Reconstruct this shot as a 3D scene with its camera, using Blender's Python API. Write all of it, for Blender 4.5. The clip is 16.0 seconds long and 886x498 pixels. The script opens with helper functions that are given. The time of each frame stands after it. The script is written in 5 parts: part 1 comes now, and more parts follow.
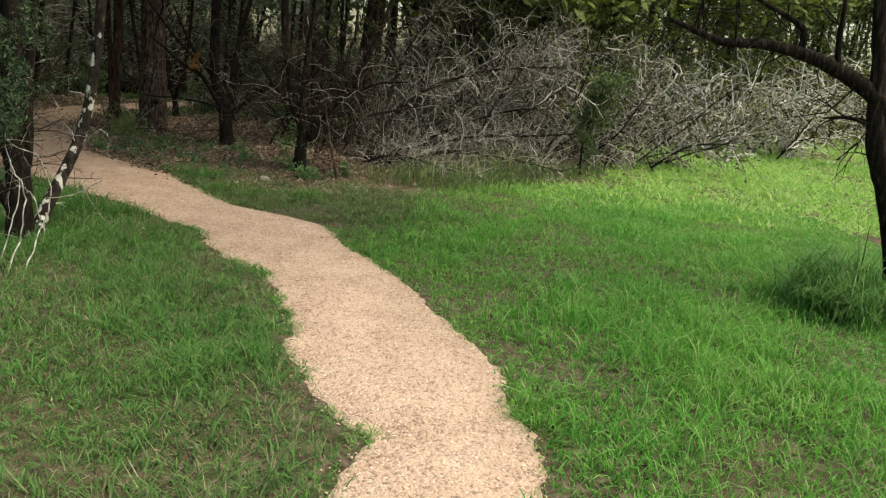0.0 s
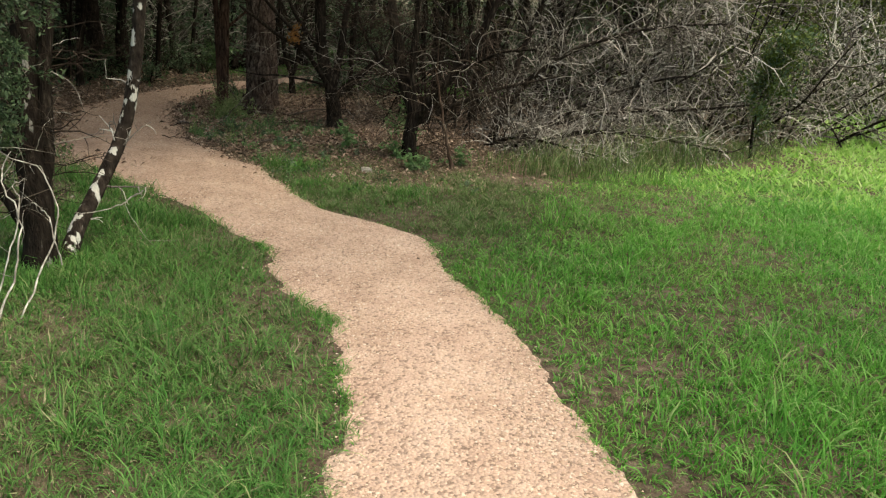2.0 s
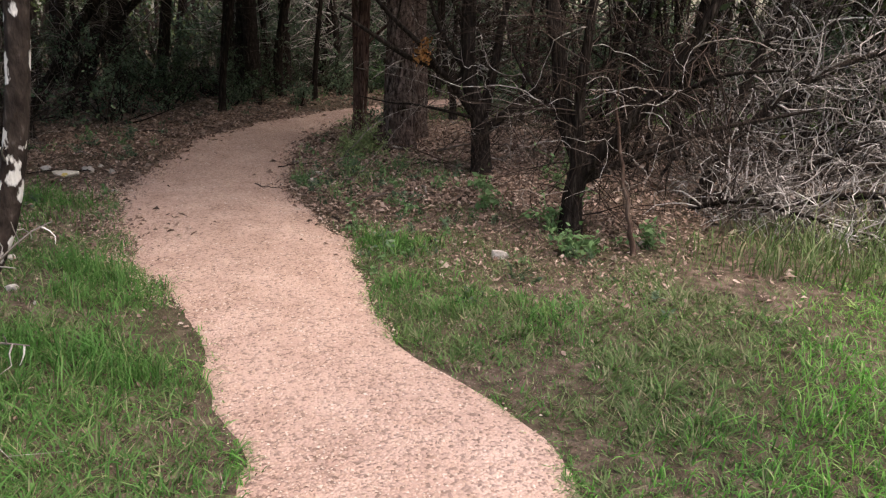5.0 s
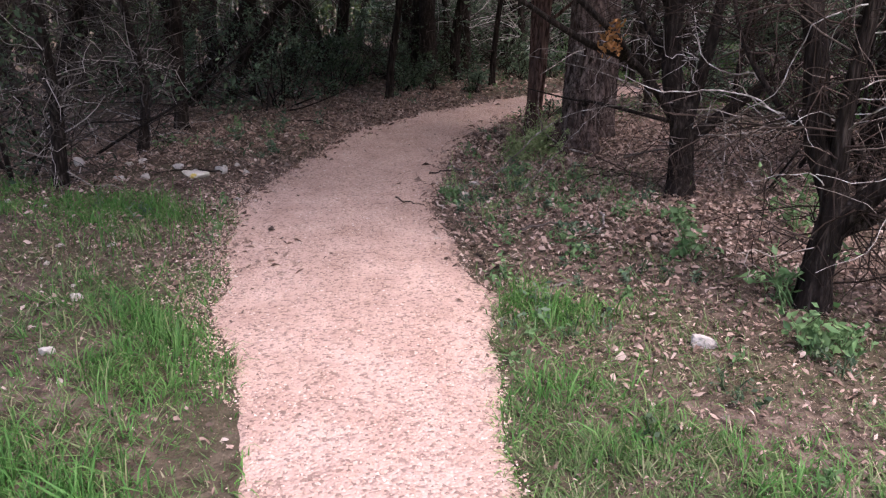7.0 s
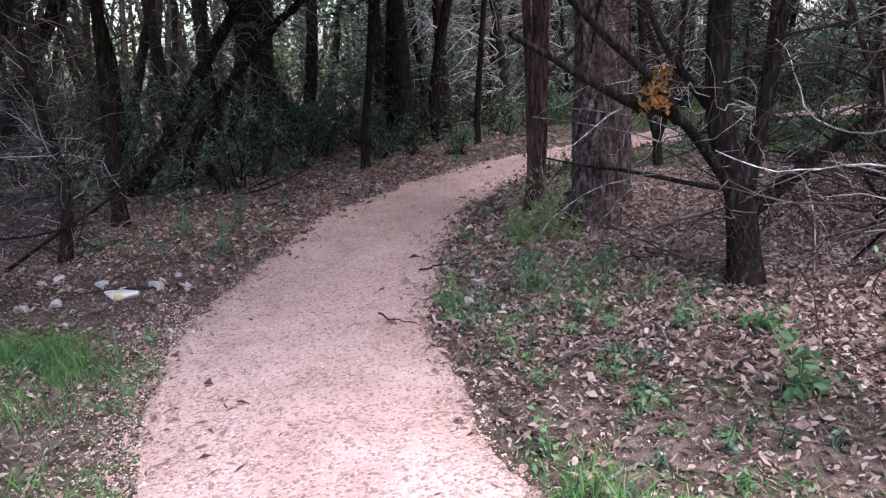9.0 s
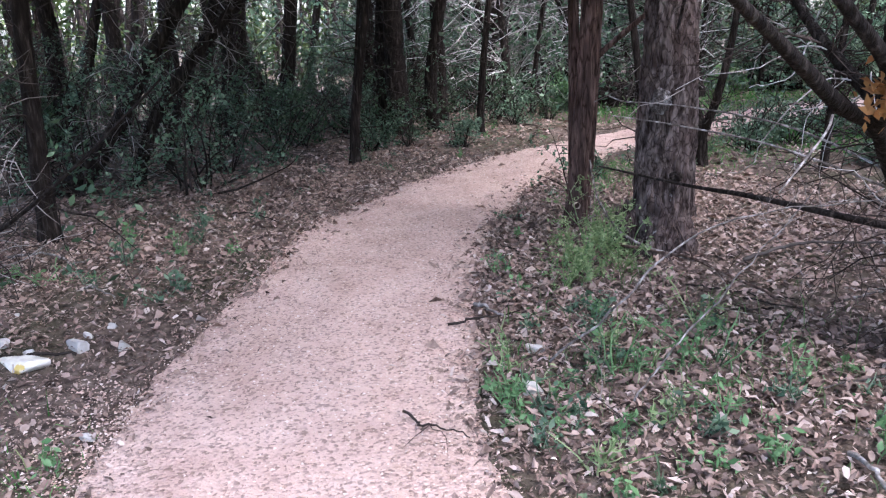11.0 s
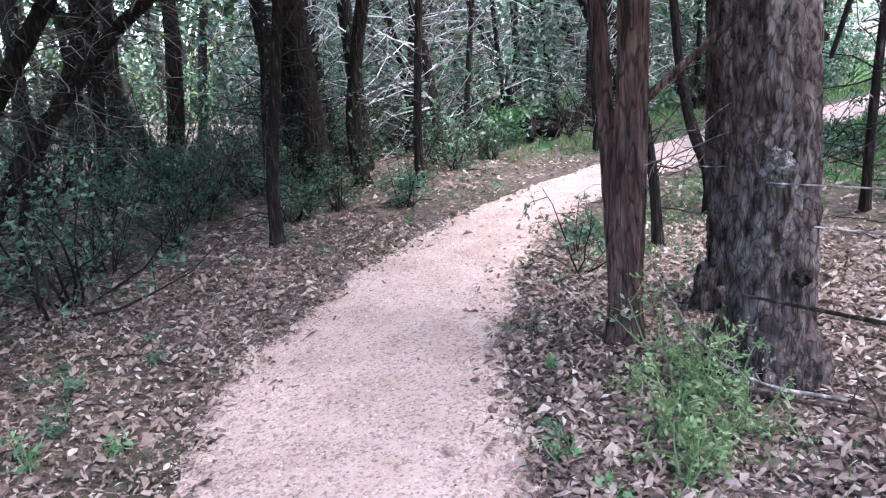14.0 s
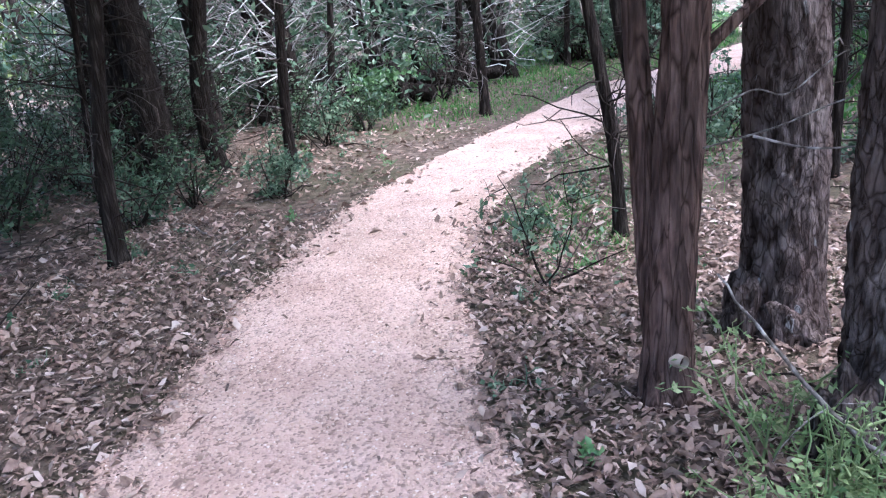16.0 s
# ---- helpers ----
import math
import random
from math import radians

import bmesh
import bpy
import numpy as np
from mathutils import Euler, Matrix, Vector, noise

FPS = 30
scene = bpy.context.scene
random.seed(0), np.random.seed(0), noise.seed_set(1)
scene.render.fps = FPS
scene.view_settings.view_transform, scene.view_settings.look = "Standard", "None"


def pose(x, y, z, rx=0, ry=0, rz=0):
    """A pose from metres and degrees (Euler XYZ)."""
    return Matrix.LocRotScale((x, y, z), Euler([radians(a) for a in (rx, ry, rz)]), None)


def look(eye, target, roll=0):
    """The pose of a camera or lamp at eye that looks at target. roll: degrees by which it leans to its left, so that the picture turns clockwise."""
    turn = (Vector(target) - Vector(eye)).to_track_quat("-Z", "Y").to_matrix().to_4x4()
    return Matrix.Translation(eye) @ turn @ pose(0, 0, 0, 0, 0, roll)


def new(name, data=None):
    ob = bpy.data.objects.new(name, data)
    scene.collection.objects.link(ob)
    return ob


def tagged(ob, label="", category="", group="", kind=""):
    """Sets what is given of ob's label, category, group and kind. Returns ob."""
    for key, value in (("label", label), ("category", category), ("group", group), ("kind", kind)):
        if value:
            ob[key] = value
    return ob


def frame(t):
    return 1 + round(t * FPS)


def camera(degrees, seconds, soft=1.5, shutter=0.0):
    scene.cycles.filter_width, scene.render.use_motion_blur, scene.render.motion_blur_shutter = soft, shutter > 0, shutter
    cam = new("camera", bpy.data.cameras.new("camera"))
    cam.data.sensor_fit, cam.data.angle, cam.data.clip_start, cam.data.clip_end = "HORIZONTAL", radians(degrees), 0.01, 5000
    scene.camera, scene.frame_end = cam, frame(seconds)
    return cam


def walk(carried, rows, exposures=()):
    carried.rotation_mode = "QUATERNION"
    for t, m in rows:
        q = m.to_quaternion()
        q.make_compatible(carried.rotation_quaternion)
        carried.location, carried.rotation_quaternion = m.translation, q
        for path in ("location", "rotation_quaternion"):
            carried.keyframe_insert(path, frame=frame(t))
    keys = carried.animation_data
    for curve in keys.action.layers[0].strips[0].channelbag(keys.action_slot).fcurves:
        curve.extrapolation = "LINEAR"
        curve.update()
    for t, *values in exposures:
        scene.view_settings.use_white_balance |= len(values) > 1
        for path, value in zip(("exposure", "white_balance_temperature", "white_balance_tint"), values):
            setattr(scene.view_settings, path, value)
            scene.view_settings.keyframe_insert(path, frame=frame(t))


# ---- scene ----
cam = camera(60.3, 16.0, soft=1.25)
PATH = [
    (0, (-0.011, -0.03, 1.488), (-0.009, 1.914, 1.02), 5.2),
    (0.5, (0.013, 0.419, 1.47), (-0.129, 2.358, 1.002), 3.7),
    (1, (0.085, 0.785, 1.49), (-0.151, 2.699, 0.963), 5.3),
    (1.5, (0.033, 1.181, 1.49), (-0.186, 3.108, 1.005), 6.3),
    (2, (-0.026, 1.549, 1.486), (-0.369, 3.434, 0.91), 2.9),
    (2.5, (-0.04, 1.974, 1.508), (-0.642, 3.793, 0.934), 2.8),
    (3, (-0.107, 2.392, 1.484), (-0.66, 4.236, 0.941), 4.6),
    (3.2, (-0.153, 2.563, 1.503), (-0.651, 4.426, 0.973), 3.7),
    (5.3, (-0.491, 4.48, 1.456), (-1.411, 6.151, 0.857), 2.5),
    (5.5, (-0.535, 4.632, 1.486), (-1.529, 6.246, 0.848), 3.4),
    (6, (-0.645, 4.943, 1.487), (-1.784, 6.435, 0.796), -0.3),
    (6.5, (-0.861, 5.234, 1.49), (-2.032, 6.737, 0.881), -0.4),
    (7, (-1.059, 5.551, 1.476), (-2.266, 7.017, 0.847), 0.7),
    (7.5, (-1.262, 5.841, 1.494), (-2.585, 7.186, 0.832), -2.0),
    (8, (-1.52, 6.083, 1.496), (-2.76, 7.535, 0.898), -0.5),
    (8.5, (-1.742, 6.349, 1.49), (-2.92, 7.839, 0.863), -2.4),
    (8.6, (-1.818, 6.451, 1.473), (-2.987, 7.989, 0.956), -2.3),
    (8.7, (-1.863, 6.498, 1.469), (-3.069, 8.015, 0.973), -3.2),
    (10.8, (-3.049, 7.491, 1.453), (-4.197, 9.021, 0.869), -2.2),
    (11, (-3.158, 7.593, 1.437), (-4.3, 9.139, 0.884), -2.1),
    (11.4, (-3.37, 7.772, 1.507), (-4.373, 9.376, 0.857), -1.6),
    (11.5, (-3.395, 7.791, 1.497), (-4.412, 9.38, 0.834), -2.1),
    (12, (-3.641, 8.019, 1.507), (-4.657, 9.617, 0.862), -2.8),
    (12.5, (-3.855, 8.243, 1.543), (-5.005, 9.739, 0.879), -4.7),
    (13, (-4.143, 8.442, 1.58), (-5.169, 10.079, 1.064), -3.4),
    (13.5, (-4.378, 8.651, 1.551), (-5.309, 10.314, 0.944), -3.7),
    (13.7, (-4.4, 8.735, 1.548), (-5.378, 10.417, 1.083), -5.0),
    (14, (-4.572, 8.886, 1.546), (-5.509, 10.578, 1.039), -5.4),
    (14.5, (-4.828, 9.179, 1.516), (-5.521, 10.979, 0.989), -4.3),
    (15, (-5.148, 9.396, 1.508), (-5.666, 11.219, 0.868), -4.7),
    (15.5, (-5.372, 9.705, 1.473), (-5.972, 11.515, 0.87), -7.4),
    (16, (-5.562, 9.952, 1.483), (-6.12, 11.763, 0.845), -6.1),
]
EXPOSURES = [
    (0.0, 0.72, 7900, -2),
    (3.0, 0.98, 7800, 6),
    (5.5, 1.35, 6850, 25),
    (6.5, 1.56, 6450, 31),
    (8.5, 2.0, 5800, 30),
    (11.0, 2.8, 5500, 22),
    (13.0, 3.07, 5300, 18),
    (14.5, 3.5, 5200, 19),
    (16.0, 3.38, 5200, 20),
]
walk(cam, [(t, look(eye, target, roll)) for t, eye, target, roll in PATH], EXPOSURES)

# ---------------------------------------------------------------- world and light
world = bpy.data.worlds.new("sky")
scene.world = world
world.use_nodes = True
wn = world.node_tree
sky = wn.nodes.new("ShaderNodeTexSky")
sky.sky_type, sky.sun_disc = "NISHITA", False
sky.sun_elevation, sky.sun_rotation = radians(62), radians(97)
sky.air_density, sky.dust_density = 1.2, 3.0
wn.links.new(sky.outputs[0], wn.nodes["Background"].inputs[0])
wn.nodes["Background"].inputs[1].default_value = 0.14

sun_data = bpy.data.lights.new("sun", "SUN")
sun_data.energy, sun_data.angle, sun_data.color = 2.6, radians(42), (1.0, 0.95, 0.86)
sun = new("sun", sun_data)
sun.matrix_world = look((26, -3, 50), (0, 0, 0))

rng = np.random.default_rng(7)


# ---------------------------------------------------------------- materials
def shade(name, stops, scale=8.0, stretch=(1, 1, 1), rough=0.85, bump=0.3, fine=60.0, island=None, thin=0.0, spots=None, detail=6.0, second=None, cracks=None):
    """Noise-ramped surface. island: stops by random piece; thin: share of light let through; spots: (scale, threshold, colour); second: (scale, colour, amount)."""
    m = bpy.data.materials.new(name)
    m.use_nodes = True
    t = m.node_tree
    bs, out = t.nodes["Principled BSDF"], t.nodes["Material Output"]
    tc = t.nodes.new("ShaderNodeTexCoord")
    mp = t.nodes.new("ShaderNodeMapping")
    mp.inputs["Scale"].default_value = stretch
    t.links.new(tc.outputs["Object"], mp.inputs[0])

    def noise_node(s, d=detail):
        n = t.nodes.new("ShaderNodeTexNoise")
        n.inputs["Scale"].default_value, n.inputs["Detail"].default_value = s, d
        t.links.new(mp.outputs[0], n.inputs["Vector"])
        return n.outputs["Fac"]

    def ramp(fac, some):
        r = t.nodes.new("ShaderNodeValToRGB")
        el = r.color_ramp.elements
        while len(el) < len(some):
            el.new(0.5)
        for e, (p, c) in zip(el, some):
            e.position, e.color = p, (*c, 1)
        t.links.new(fac, r.inputs[0])
        return r.outputs[0]

    def mix(fac, a, b, kind="MIX"):
        x = t.nodes.new("ShaderNodeMix")
        x.data_type, x.blend_type = "RGBA", kind
        for sock, v in ((x.inputs[0], fac), (x.inputs[6], a), (x.inputs[7], b)):
            if isinstance(v, (int, float)):
                sock.default_value = v
            elif isinstance(v, tuple):
                sock.default_value = (*v, 1)
            else:
                t.links.new(v, sock)
        return x.outputs[2]

    col = ramp(noise_node(scale), stops)
    if island:
        g = t.nodes.new("ShaderNodeNewGeometry")
        col = mix(0.7, col, ramp(g.outputs["Random Per Island"], island))
    if second:
        col = mix(ramp(noise_node(second[0], 3.0), [(0.42, (0, 0, 0)), (0.62, (second[2],) * 3)]), col, second[1])
    if spots:
        col = mix(ramp(noise_node(spots[0], 4.0), [(spots[1], (0, 0, 0)), (spots[1] + 0.03, (1, 1, 1))]), col, spots[2])
    crack = None
    if cracks:
        vo = t.nodes.new("ShaderNodeTexVoronoi")
        vo.feature = "DISTANCE_TO_EDGE"
        vo.inputs["Scale"].default_value = cracks
        wv = t.nodes.new("ShaderNodeMix")
        wv.data_type = "VECTOR"
        wv.inputs[0].default_value = 0.24
        nz = t.nodes.new("ShaderNodeTexNoise")
        nz.inputs["Scale"].default_value = 9.0
        t.links.new(mp.outputs[0], nz.inputs["Vector"])
        t.links.new(mp.outputs[0], wv.inputs[4])
        t.links.new(nz.outputs["Color"], wv.inputs[5])
        t.links.new(wv.outputs[1], vo.inputs["Vector"])
        crack = vo.outputs["Distance"]
        col = mix(1.0, col, ramp(crack, [(0.0, (0.33, 0.3, 0.28)), (0.11, (1, 1, 1))]), "MULTIPLY")
    t.links.new(col, bs.inputs["Base Color"])
    bs.inputs["Roughness"].default_value = rough
    bs.inputs["Specular IOR Level"].default_value = 0.25 if thin else 0.06
    if bump:
        b = t.nodes.new("ShaderNodeBump")
        b.inputs["Strength"].default_value, b.inputs["Distance"].default_value = bump, 0.02
        t.links.new(noise_node(fine, 4.0), b.inputs["Height"])
        t.links.new(b.outputs[0], bs.inputs["Normal"])
    if thin:
        tr = t.nodes.new("ShaderNodeBsdfTranslucent")
        t.links.new(col, tr.inputs[0])
        mx = t.nodes.new("ShaderNodeMixShader")
        mx.inputs[0].default_value = thin
        t.links.new(bs.outputs[0], mx.inputs[1])
        t.links.new(tr.outputs[0], mx.inputs[2])
        t.links.new(mx.outputs[0], out.inputs[0])
    return m


def gravel_material():
    m = shade("gravel", [(0.3, (0.43, 0.295, 0.235)), (0.5, (0.52, 0.37, 0.30)), (0.7, (0.59, 0.435, 0.36))], scale=3.0, bump=0.0)
    t = m.node_tree
    bs = t.nodes["Principled BSDF"]
    base = bs.inputs["Base Color"].links[0].from_socket
    tc = t.nodes.new("ShaderNodeTexCoord")
    vo = t.nodes.new("ShaderNodeTexVoronoi")
    vo.inputs["Scale"].default_value = 76.0
    vo.inputs["Randomness"].default_value = 1.0
    t.links.new(tc.outputs["Object"], vo.inputs["Vector"])
    bw = t.nodes.new("ShaderNodeRGBToBW")
    t.links.new(vo.outputs["Color"], bw.inputs[0])
    r = t.nodes.new("ShaderNodeValToRGB")
    for e, (p, c) in zip((r.color_ramp.elements[0], r.color_ramp.elements[1], r.color_ramp.elements.new(0.5)), ((0.16, 0.48), (0.88, 1.4), (0.45, 0.95))):
        e.position, e.color = p, (c, c, c, 1)
    t.links.new(bw.outputs[0], r.inputs[0])
    x = t.nodes.new("ShaderNodeMix")
    x.data_type, x.blend_type = "RGBA", "MULTIPLY"
    x.inputs[0].default_value = 1.0
    t.links.new(base, x.inputs[6])
    t.links.new(r.outputs[0], x.inputs[7])
    t.links.new(x.outputs[2], bs.inputs["Base Color"])
    b = t.nodes.new("ShaderNodeBump")
    b.inputs["Strength"].default_value, b.inputs["Distance"].default_value = 0.9, 0.009
    b.invert = True
    t.links.new(vo.outputs["Distance"], b.inputs["Height"])
    t.links.new(b.outputs[0], bs.inputs["Normal"])
    return m


GRAVEL = gravel_material()
PEBBLE = shade("pebble", [(0.3, (0.42, 0.30, 0.22)), (0.7, (0.55, 0.42, 0.33))], scale=40, bump=0.2,
               island=[(0.0, (0.20, 0.13, 0.10)), (0.15, (0.44, 0.30, 0.235)), (0.6, (0.56, 0.41, 0.33)), (0.85, (0.62, 0.50, 0.42)), (1.0, (0.70, 0.62, 0.55))])
SOIL = shade("soil", [(0.3, (0.048, 0.036, 0.028)), (0.5, (0.108, 0.08, 0.061)), (0.68, (0.19, 0.146, 0.115))], scale=14, bump=0.9, fine=70,
             second=(0.9, (0.06, 0.06, 0.03), 0.6), detail=9)
GRASS = shade("grass", [(0.3, (0.07, 0.25, 0.035)), (0.5, (0.12, 0.33, 0.045)), (0.7, (0.22, 0.39, 0.07))], scale=0.9, bump=0, rough=0.55, thin=0.48,
              island=[(0.0, (0.025, 0.13, 0.02)), (0.3, (0.085, 0.31, 0.045)), (0.75, (0.19, 0.44, 0.10)), (0.94, (0.32, 0.50, 0.19)), (1.0, (0.46, 0.42, 0.25))])
# Lighter, yellower copy of GRASS: the far sun patch is put into its colour.
SUNNYGRASS = shade("sunlit_meadow_grass", [(0.3, (0.14, 0.30, 0.04)), (0.5, (0.20, 0.36, 0.06)), (0.7, (0.30, 0.42, 0.10))], scale=0.35, bump=0, rough=0.5, thin=0.5,
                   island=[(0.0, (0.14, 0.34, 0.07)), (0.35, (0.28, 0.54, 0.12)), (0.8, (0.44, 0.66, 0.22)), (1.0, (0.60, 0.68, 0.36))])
MIDGRASS = shade("tuft_grass", [(0.3, (0.06, 0.15, 0.03)), (0.7, (0.13, 0.23, 0.06))], scale=1.2, bump=0, rough=0.55, thin=0.4,
                 island=[(0.0, (0.025, 0.09, 0.02)), (0.4, (0.065, 0.22, 0.045)), (0.88, (0.15, 0.32, 0.09)), (1.0, (0.34, 0.34, 0.18))])
DRYGRASS = shade("dull_grass", [(0.3, (0.07, 0.10, 0.03)), (0.7, (0.14, 0.17, 0.06))], scale=1.2, bump=0, rough=0.6, thin=0.3,
                 island=[(0.0, (0.04, 0.09, 0.025)), (0.6, (0.11, 0.20, 0.065)), (0.88, (0.23, 0.27, 0.14)), (1.0, (0.46, 0.40, 0.27))])
STRAW = shade("dead_thatch", [(0.3, (0.16, 0.125, 0.085)), (0.7, (0.34, 0.28, 0.20))], scale=3.0, bump=0, rough=0.75, thin=0.2,
              island=[(0.0, (0.09, 0.068, 0.045)), (0.5, (0.26, 0.205, 0.14)), (0.85, (0.42, 0.35, 0.26)), (1.0, (0.56, 0.49, 0.39))])
LITTER = shade("dead_leaf", [(0.35, (0.09, 0.058, 0.043)), (0.65, (0.40, 0.30, 0.24))], scale=45.0, bump=0, rough=0.7, thin=0.12,
               island=[(0.0, (0.035, 0.022, 0.017)), (0.3, (0.12, 0.076, 0.056)), (0.6, (0.26, 0.175, 0.135)), (0.88, (0.42, 0.315, 0.255)), (1.0, (0.58, 0.49, 0.42))])
MULCH = shade("bark_mulch", [(0.3, (0.05, 0.028, 0.02)), (0.7, (0.16, 0.10, 0.07))], scale=55.0, bump=0, rough=0.8,
              island=[(0.0, (0.03, 0.018, 0.012)), (0.4, (0.09, 0.05, 0.035)), (0.85, (0.20, 0.13, 0.095)), (1.0, (0.30, 0.22, 0.165))])
BARK = shade("juniper_bark", [(0.3, (0.035, 0.022, 0.017)), (0.5, (0.10, 0.066, 0.05)), (0.72, (0.21, 0.16, 0.13))], scale=26, stretch=(1, 1, 0.12), bump=0.9, fine=60)
REDBARK = shade("red_brown_bark", [(0.35, (0.04, 0.025, 0.021)), (0.5, (0.11, 0.067, 0.054)), (0.7, (0.21, 0.14, 0.115))], scale=38, stretch=(1, 1, 0.13), bump=1.0, fine=90, cracks=22.0, second=(9.0, (0.05, 0.035, 0.03), 0.6))
GREYBARK = shade("furrowed_grey_bark", [(0.38, (0.032, 0.023, 0.02)), (0.5, (0.095, 0.074, 0.066)), (0.66, (0.20, 0.162, 0.145))], scale=26, stretch=(1, 1, 0.34), bump=1.0, fine=60, cracks=24.0, second=(5.0, (0.10, 0.07, 0.06), 0.6),
                 spots=(16.0, 0.69, (0.27, 0.26, 0.25)))
LICHENBURL = shade("lichen_crusted_bark", [(0.35, (0.05, 0.04, 0.035)), (0.5, (0.12, 0.105, 0.095)), (0.66, (0.24, 0.225, 0.21))], scale=30, bump=1.0, fine=60, cracks=34.0)
# Dark bark taken near black, so the colour also carries the woods' shade.
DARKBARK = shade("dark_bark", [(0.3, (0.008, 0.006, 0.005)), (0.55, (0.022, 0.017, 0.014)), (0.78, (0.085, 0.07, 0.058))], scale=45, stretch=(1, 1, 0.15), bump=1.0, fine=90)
LICHEN = shade("lichen_bark", [(0.3, (0.012, 0.009, 0.008)), (0.6, (0.04, 0.031, 0.026)), (0.78, (0.13, 0.11, 0.095))], scale=30, stretch=(1, 1, 0.5), bump=0.6,
               spots=(14.0, 0.59, (0.54, 0.53, 0.50)))
# Dark lichened bark, blackened further to stand for shade under the crown.
SHADEBARK = shade("shaded_lichened_bark", [(0.3, (0.008, 0.006, 0.005)), (0.6, (0.022, 0.017, 0.014)), (0.78, (0.07, 0.058, 0.05))], scale=30, stretch=(1, 1, 0.3), bump=0.9, fine=80,
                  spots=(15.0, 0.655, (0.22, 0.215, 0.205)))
TWIG = shade("dead_twig", [(0.3, (0.04, 0.032, 0.027)), (0.7, (0.17, 0.145, 0.125))], scale=5, bump=0.2, rough=0.8,
             island=[(0.0, (0.014, 0.011, 0.009)), (0.55, (0.05, 0.04, 0.034)), (0.8, (0.20, 0.175, 0.155)), (1.0, (0.62, 0.57, 0.52))])
# Near-black copy of TWIG, with the gloom of the woods in its colour.
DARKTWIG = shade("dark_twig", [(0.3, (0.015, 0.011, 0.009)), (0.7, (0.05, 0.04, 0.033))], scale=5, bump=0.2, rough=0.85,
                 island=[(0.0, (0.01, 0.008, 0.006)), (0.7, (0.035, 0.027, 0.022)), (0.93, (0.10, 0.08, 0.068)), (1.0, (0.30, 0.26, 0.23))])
# Twigs coloured dark for the shade they hang in; a few stay pale.
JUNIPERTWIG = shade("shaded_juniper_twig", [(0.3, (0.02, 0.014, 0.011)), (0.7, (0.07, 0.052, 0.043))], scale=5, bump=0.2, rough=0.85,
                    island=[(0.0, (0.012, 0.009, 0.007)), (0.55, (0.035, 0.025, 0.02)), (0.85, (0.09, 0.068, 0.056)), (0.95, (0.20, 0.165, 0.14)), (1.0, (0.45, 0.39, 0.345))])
PALETWIG = shade("weathered_twig", [(0.3, (0.24, 0.21, 0.185)), (0.7, (0.52, 0.48, 0.44))], scale=6, bump=0.2, rough=0.8,
                 island=[(0.0, (0.022, 0.018, 0.016)), (0.4, (0.10, 0.09, 0.082)), (0.7, (0.44, 0.415, 0.39)), (1.0, (0.85, 0.83, 0.80))])
DEADWOOD = shade("grey_deadwood", [(0.34, (0.06, 0.05, 0.043)), (0.5, (0.21, 0.185, 0.165)), (0.66, (0.46, 0.425, 0.39))], scale=24, stretch=(1, 1, 0.5), bump=0.5, fine=90, second=(40.0, (0.09, 0.075, 0.062), 0.7))
BLEACHED = shade("bleached_bough", [(0.34, (0.16, 0.14, 0.125)), (0.5, (0.42, 0.39, 0.36)), (0.66, (0.68, 0.65, 0.61))], scale=24, stretch=(1, 1, 0.5), bump=0.4, fine=90, second=(40.0, (0.17, 0.15, 0.13), 0.5))
BRUSHTWIG = shade("grey_brush_twig", [(0.3, (0.05, 0.042, 0.036)), (0.7, (0.22, 0.195, 0.175))], scale=6, bump=0.2, rough=0.8,
                  island=[(0.0, (0.015, 0.012, 0.01)), (0.35, (0.06, 0.05, 0.044)), (0.62, (0.28, 0.26, 0.24)), (0.85, (0.56, 0.53, 0.50)), (1.0, (0.86, 0.84, 0.81))])
# Brighter copy of PALETWIG, with sunlight on the far thickets in its colour.
SUNTWIG = shade("sunlit_twig", [(0.3, (0.34, 0.31, 0.28)), (0.7, (0.62, 0.58, 0.53))], scale=6, bump=0.2, rough=0.8,
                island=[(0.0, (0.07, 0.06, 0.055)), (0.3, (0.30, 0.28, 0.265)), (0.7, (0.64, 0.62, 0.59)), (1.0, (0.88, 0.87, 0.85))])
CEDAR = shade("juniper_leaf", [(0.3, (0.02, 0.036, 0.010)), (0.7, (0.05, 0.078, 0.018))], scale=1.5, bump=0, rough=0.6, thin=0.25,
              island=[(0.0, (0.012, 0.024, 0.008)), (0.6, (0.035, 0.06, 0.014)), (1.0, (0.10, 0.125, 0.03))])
# Lit counterpart of CEDAR: sun on the meadow-edge sprays is in this yellow-green.
LIME = shade("sunlit_juniper_leaf", [(0.3, (0.06, 0.095, 0.022)), (0.7, (0.13, 0.18, 0.035))], scale=1.2, bump=0, rough=0.6, thin=0.3,
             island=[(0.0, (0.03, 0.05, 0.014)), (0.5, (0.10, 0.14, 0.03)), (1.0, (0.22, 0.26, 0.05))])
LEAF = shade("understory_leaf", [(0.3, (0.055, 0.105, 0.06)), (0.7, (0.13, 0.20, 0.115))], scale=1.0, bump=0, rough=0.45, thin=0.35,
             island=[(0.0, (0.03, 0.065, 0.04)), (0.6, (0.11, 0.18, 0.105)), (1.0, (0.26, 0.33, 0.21))])
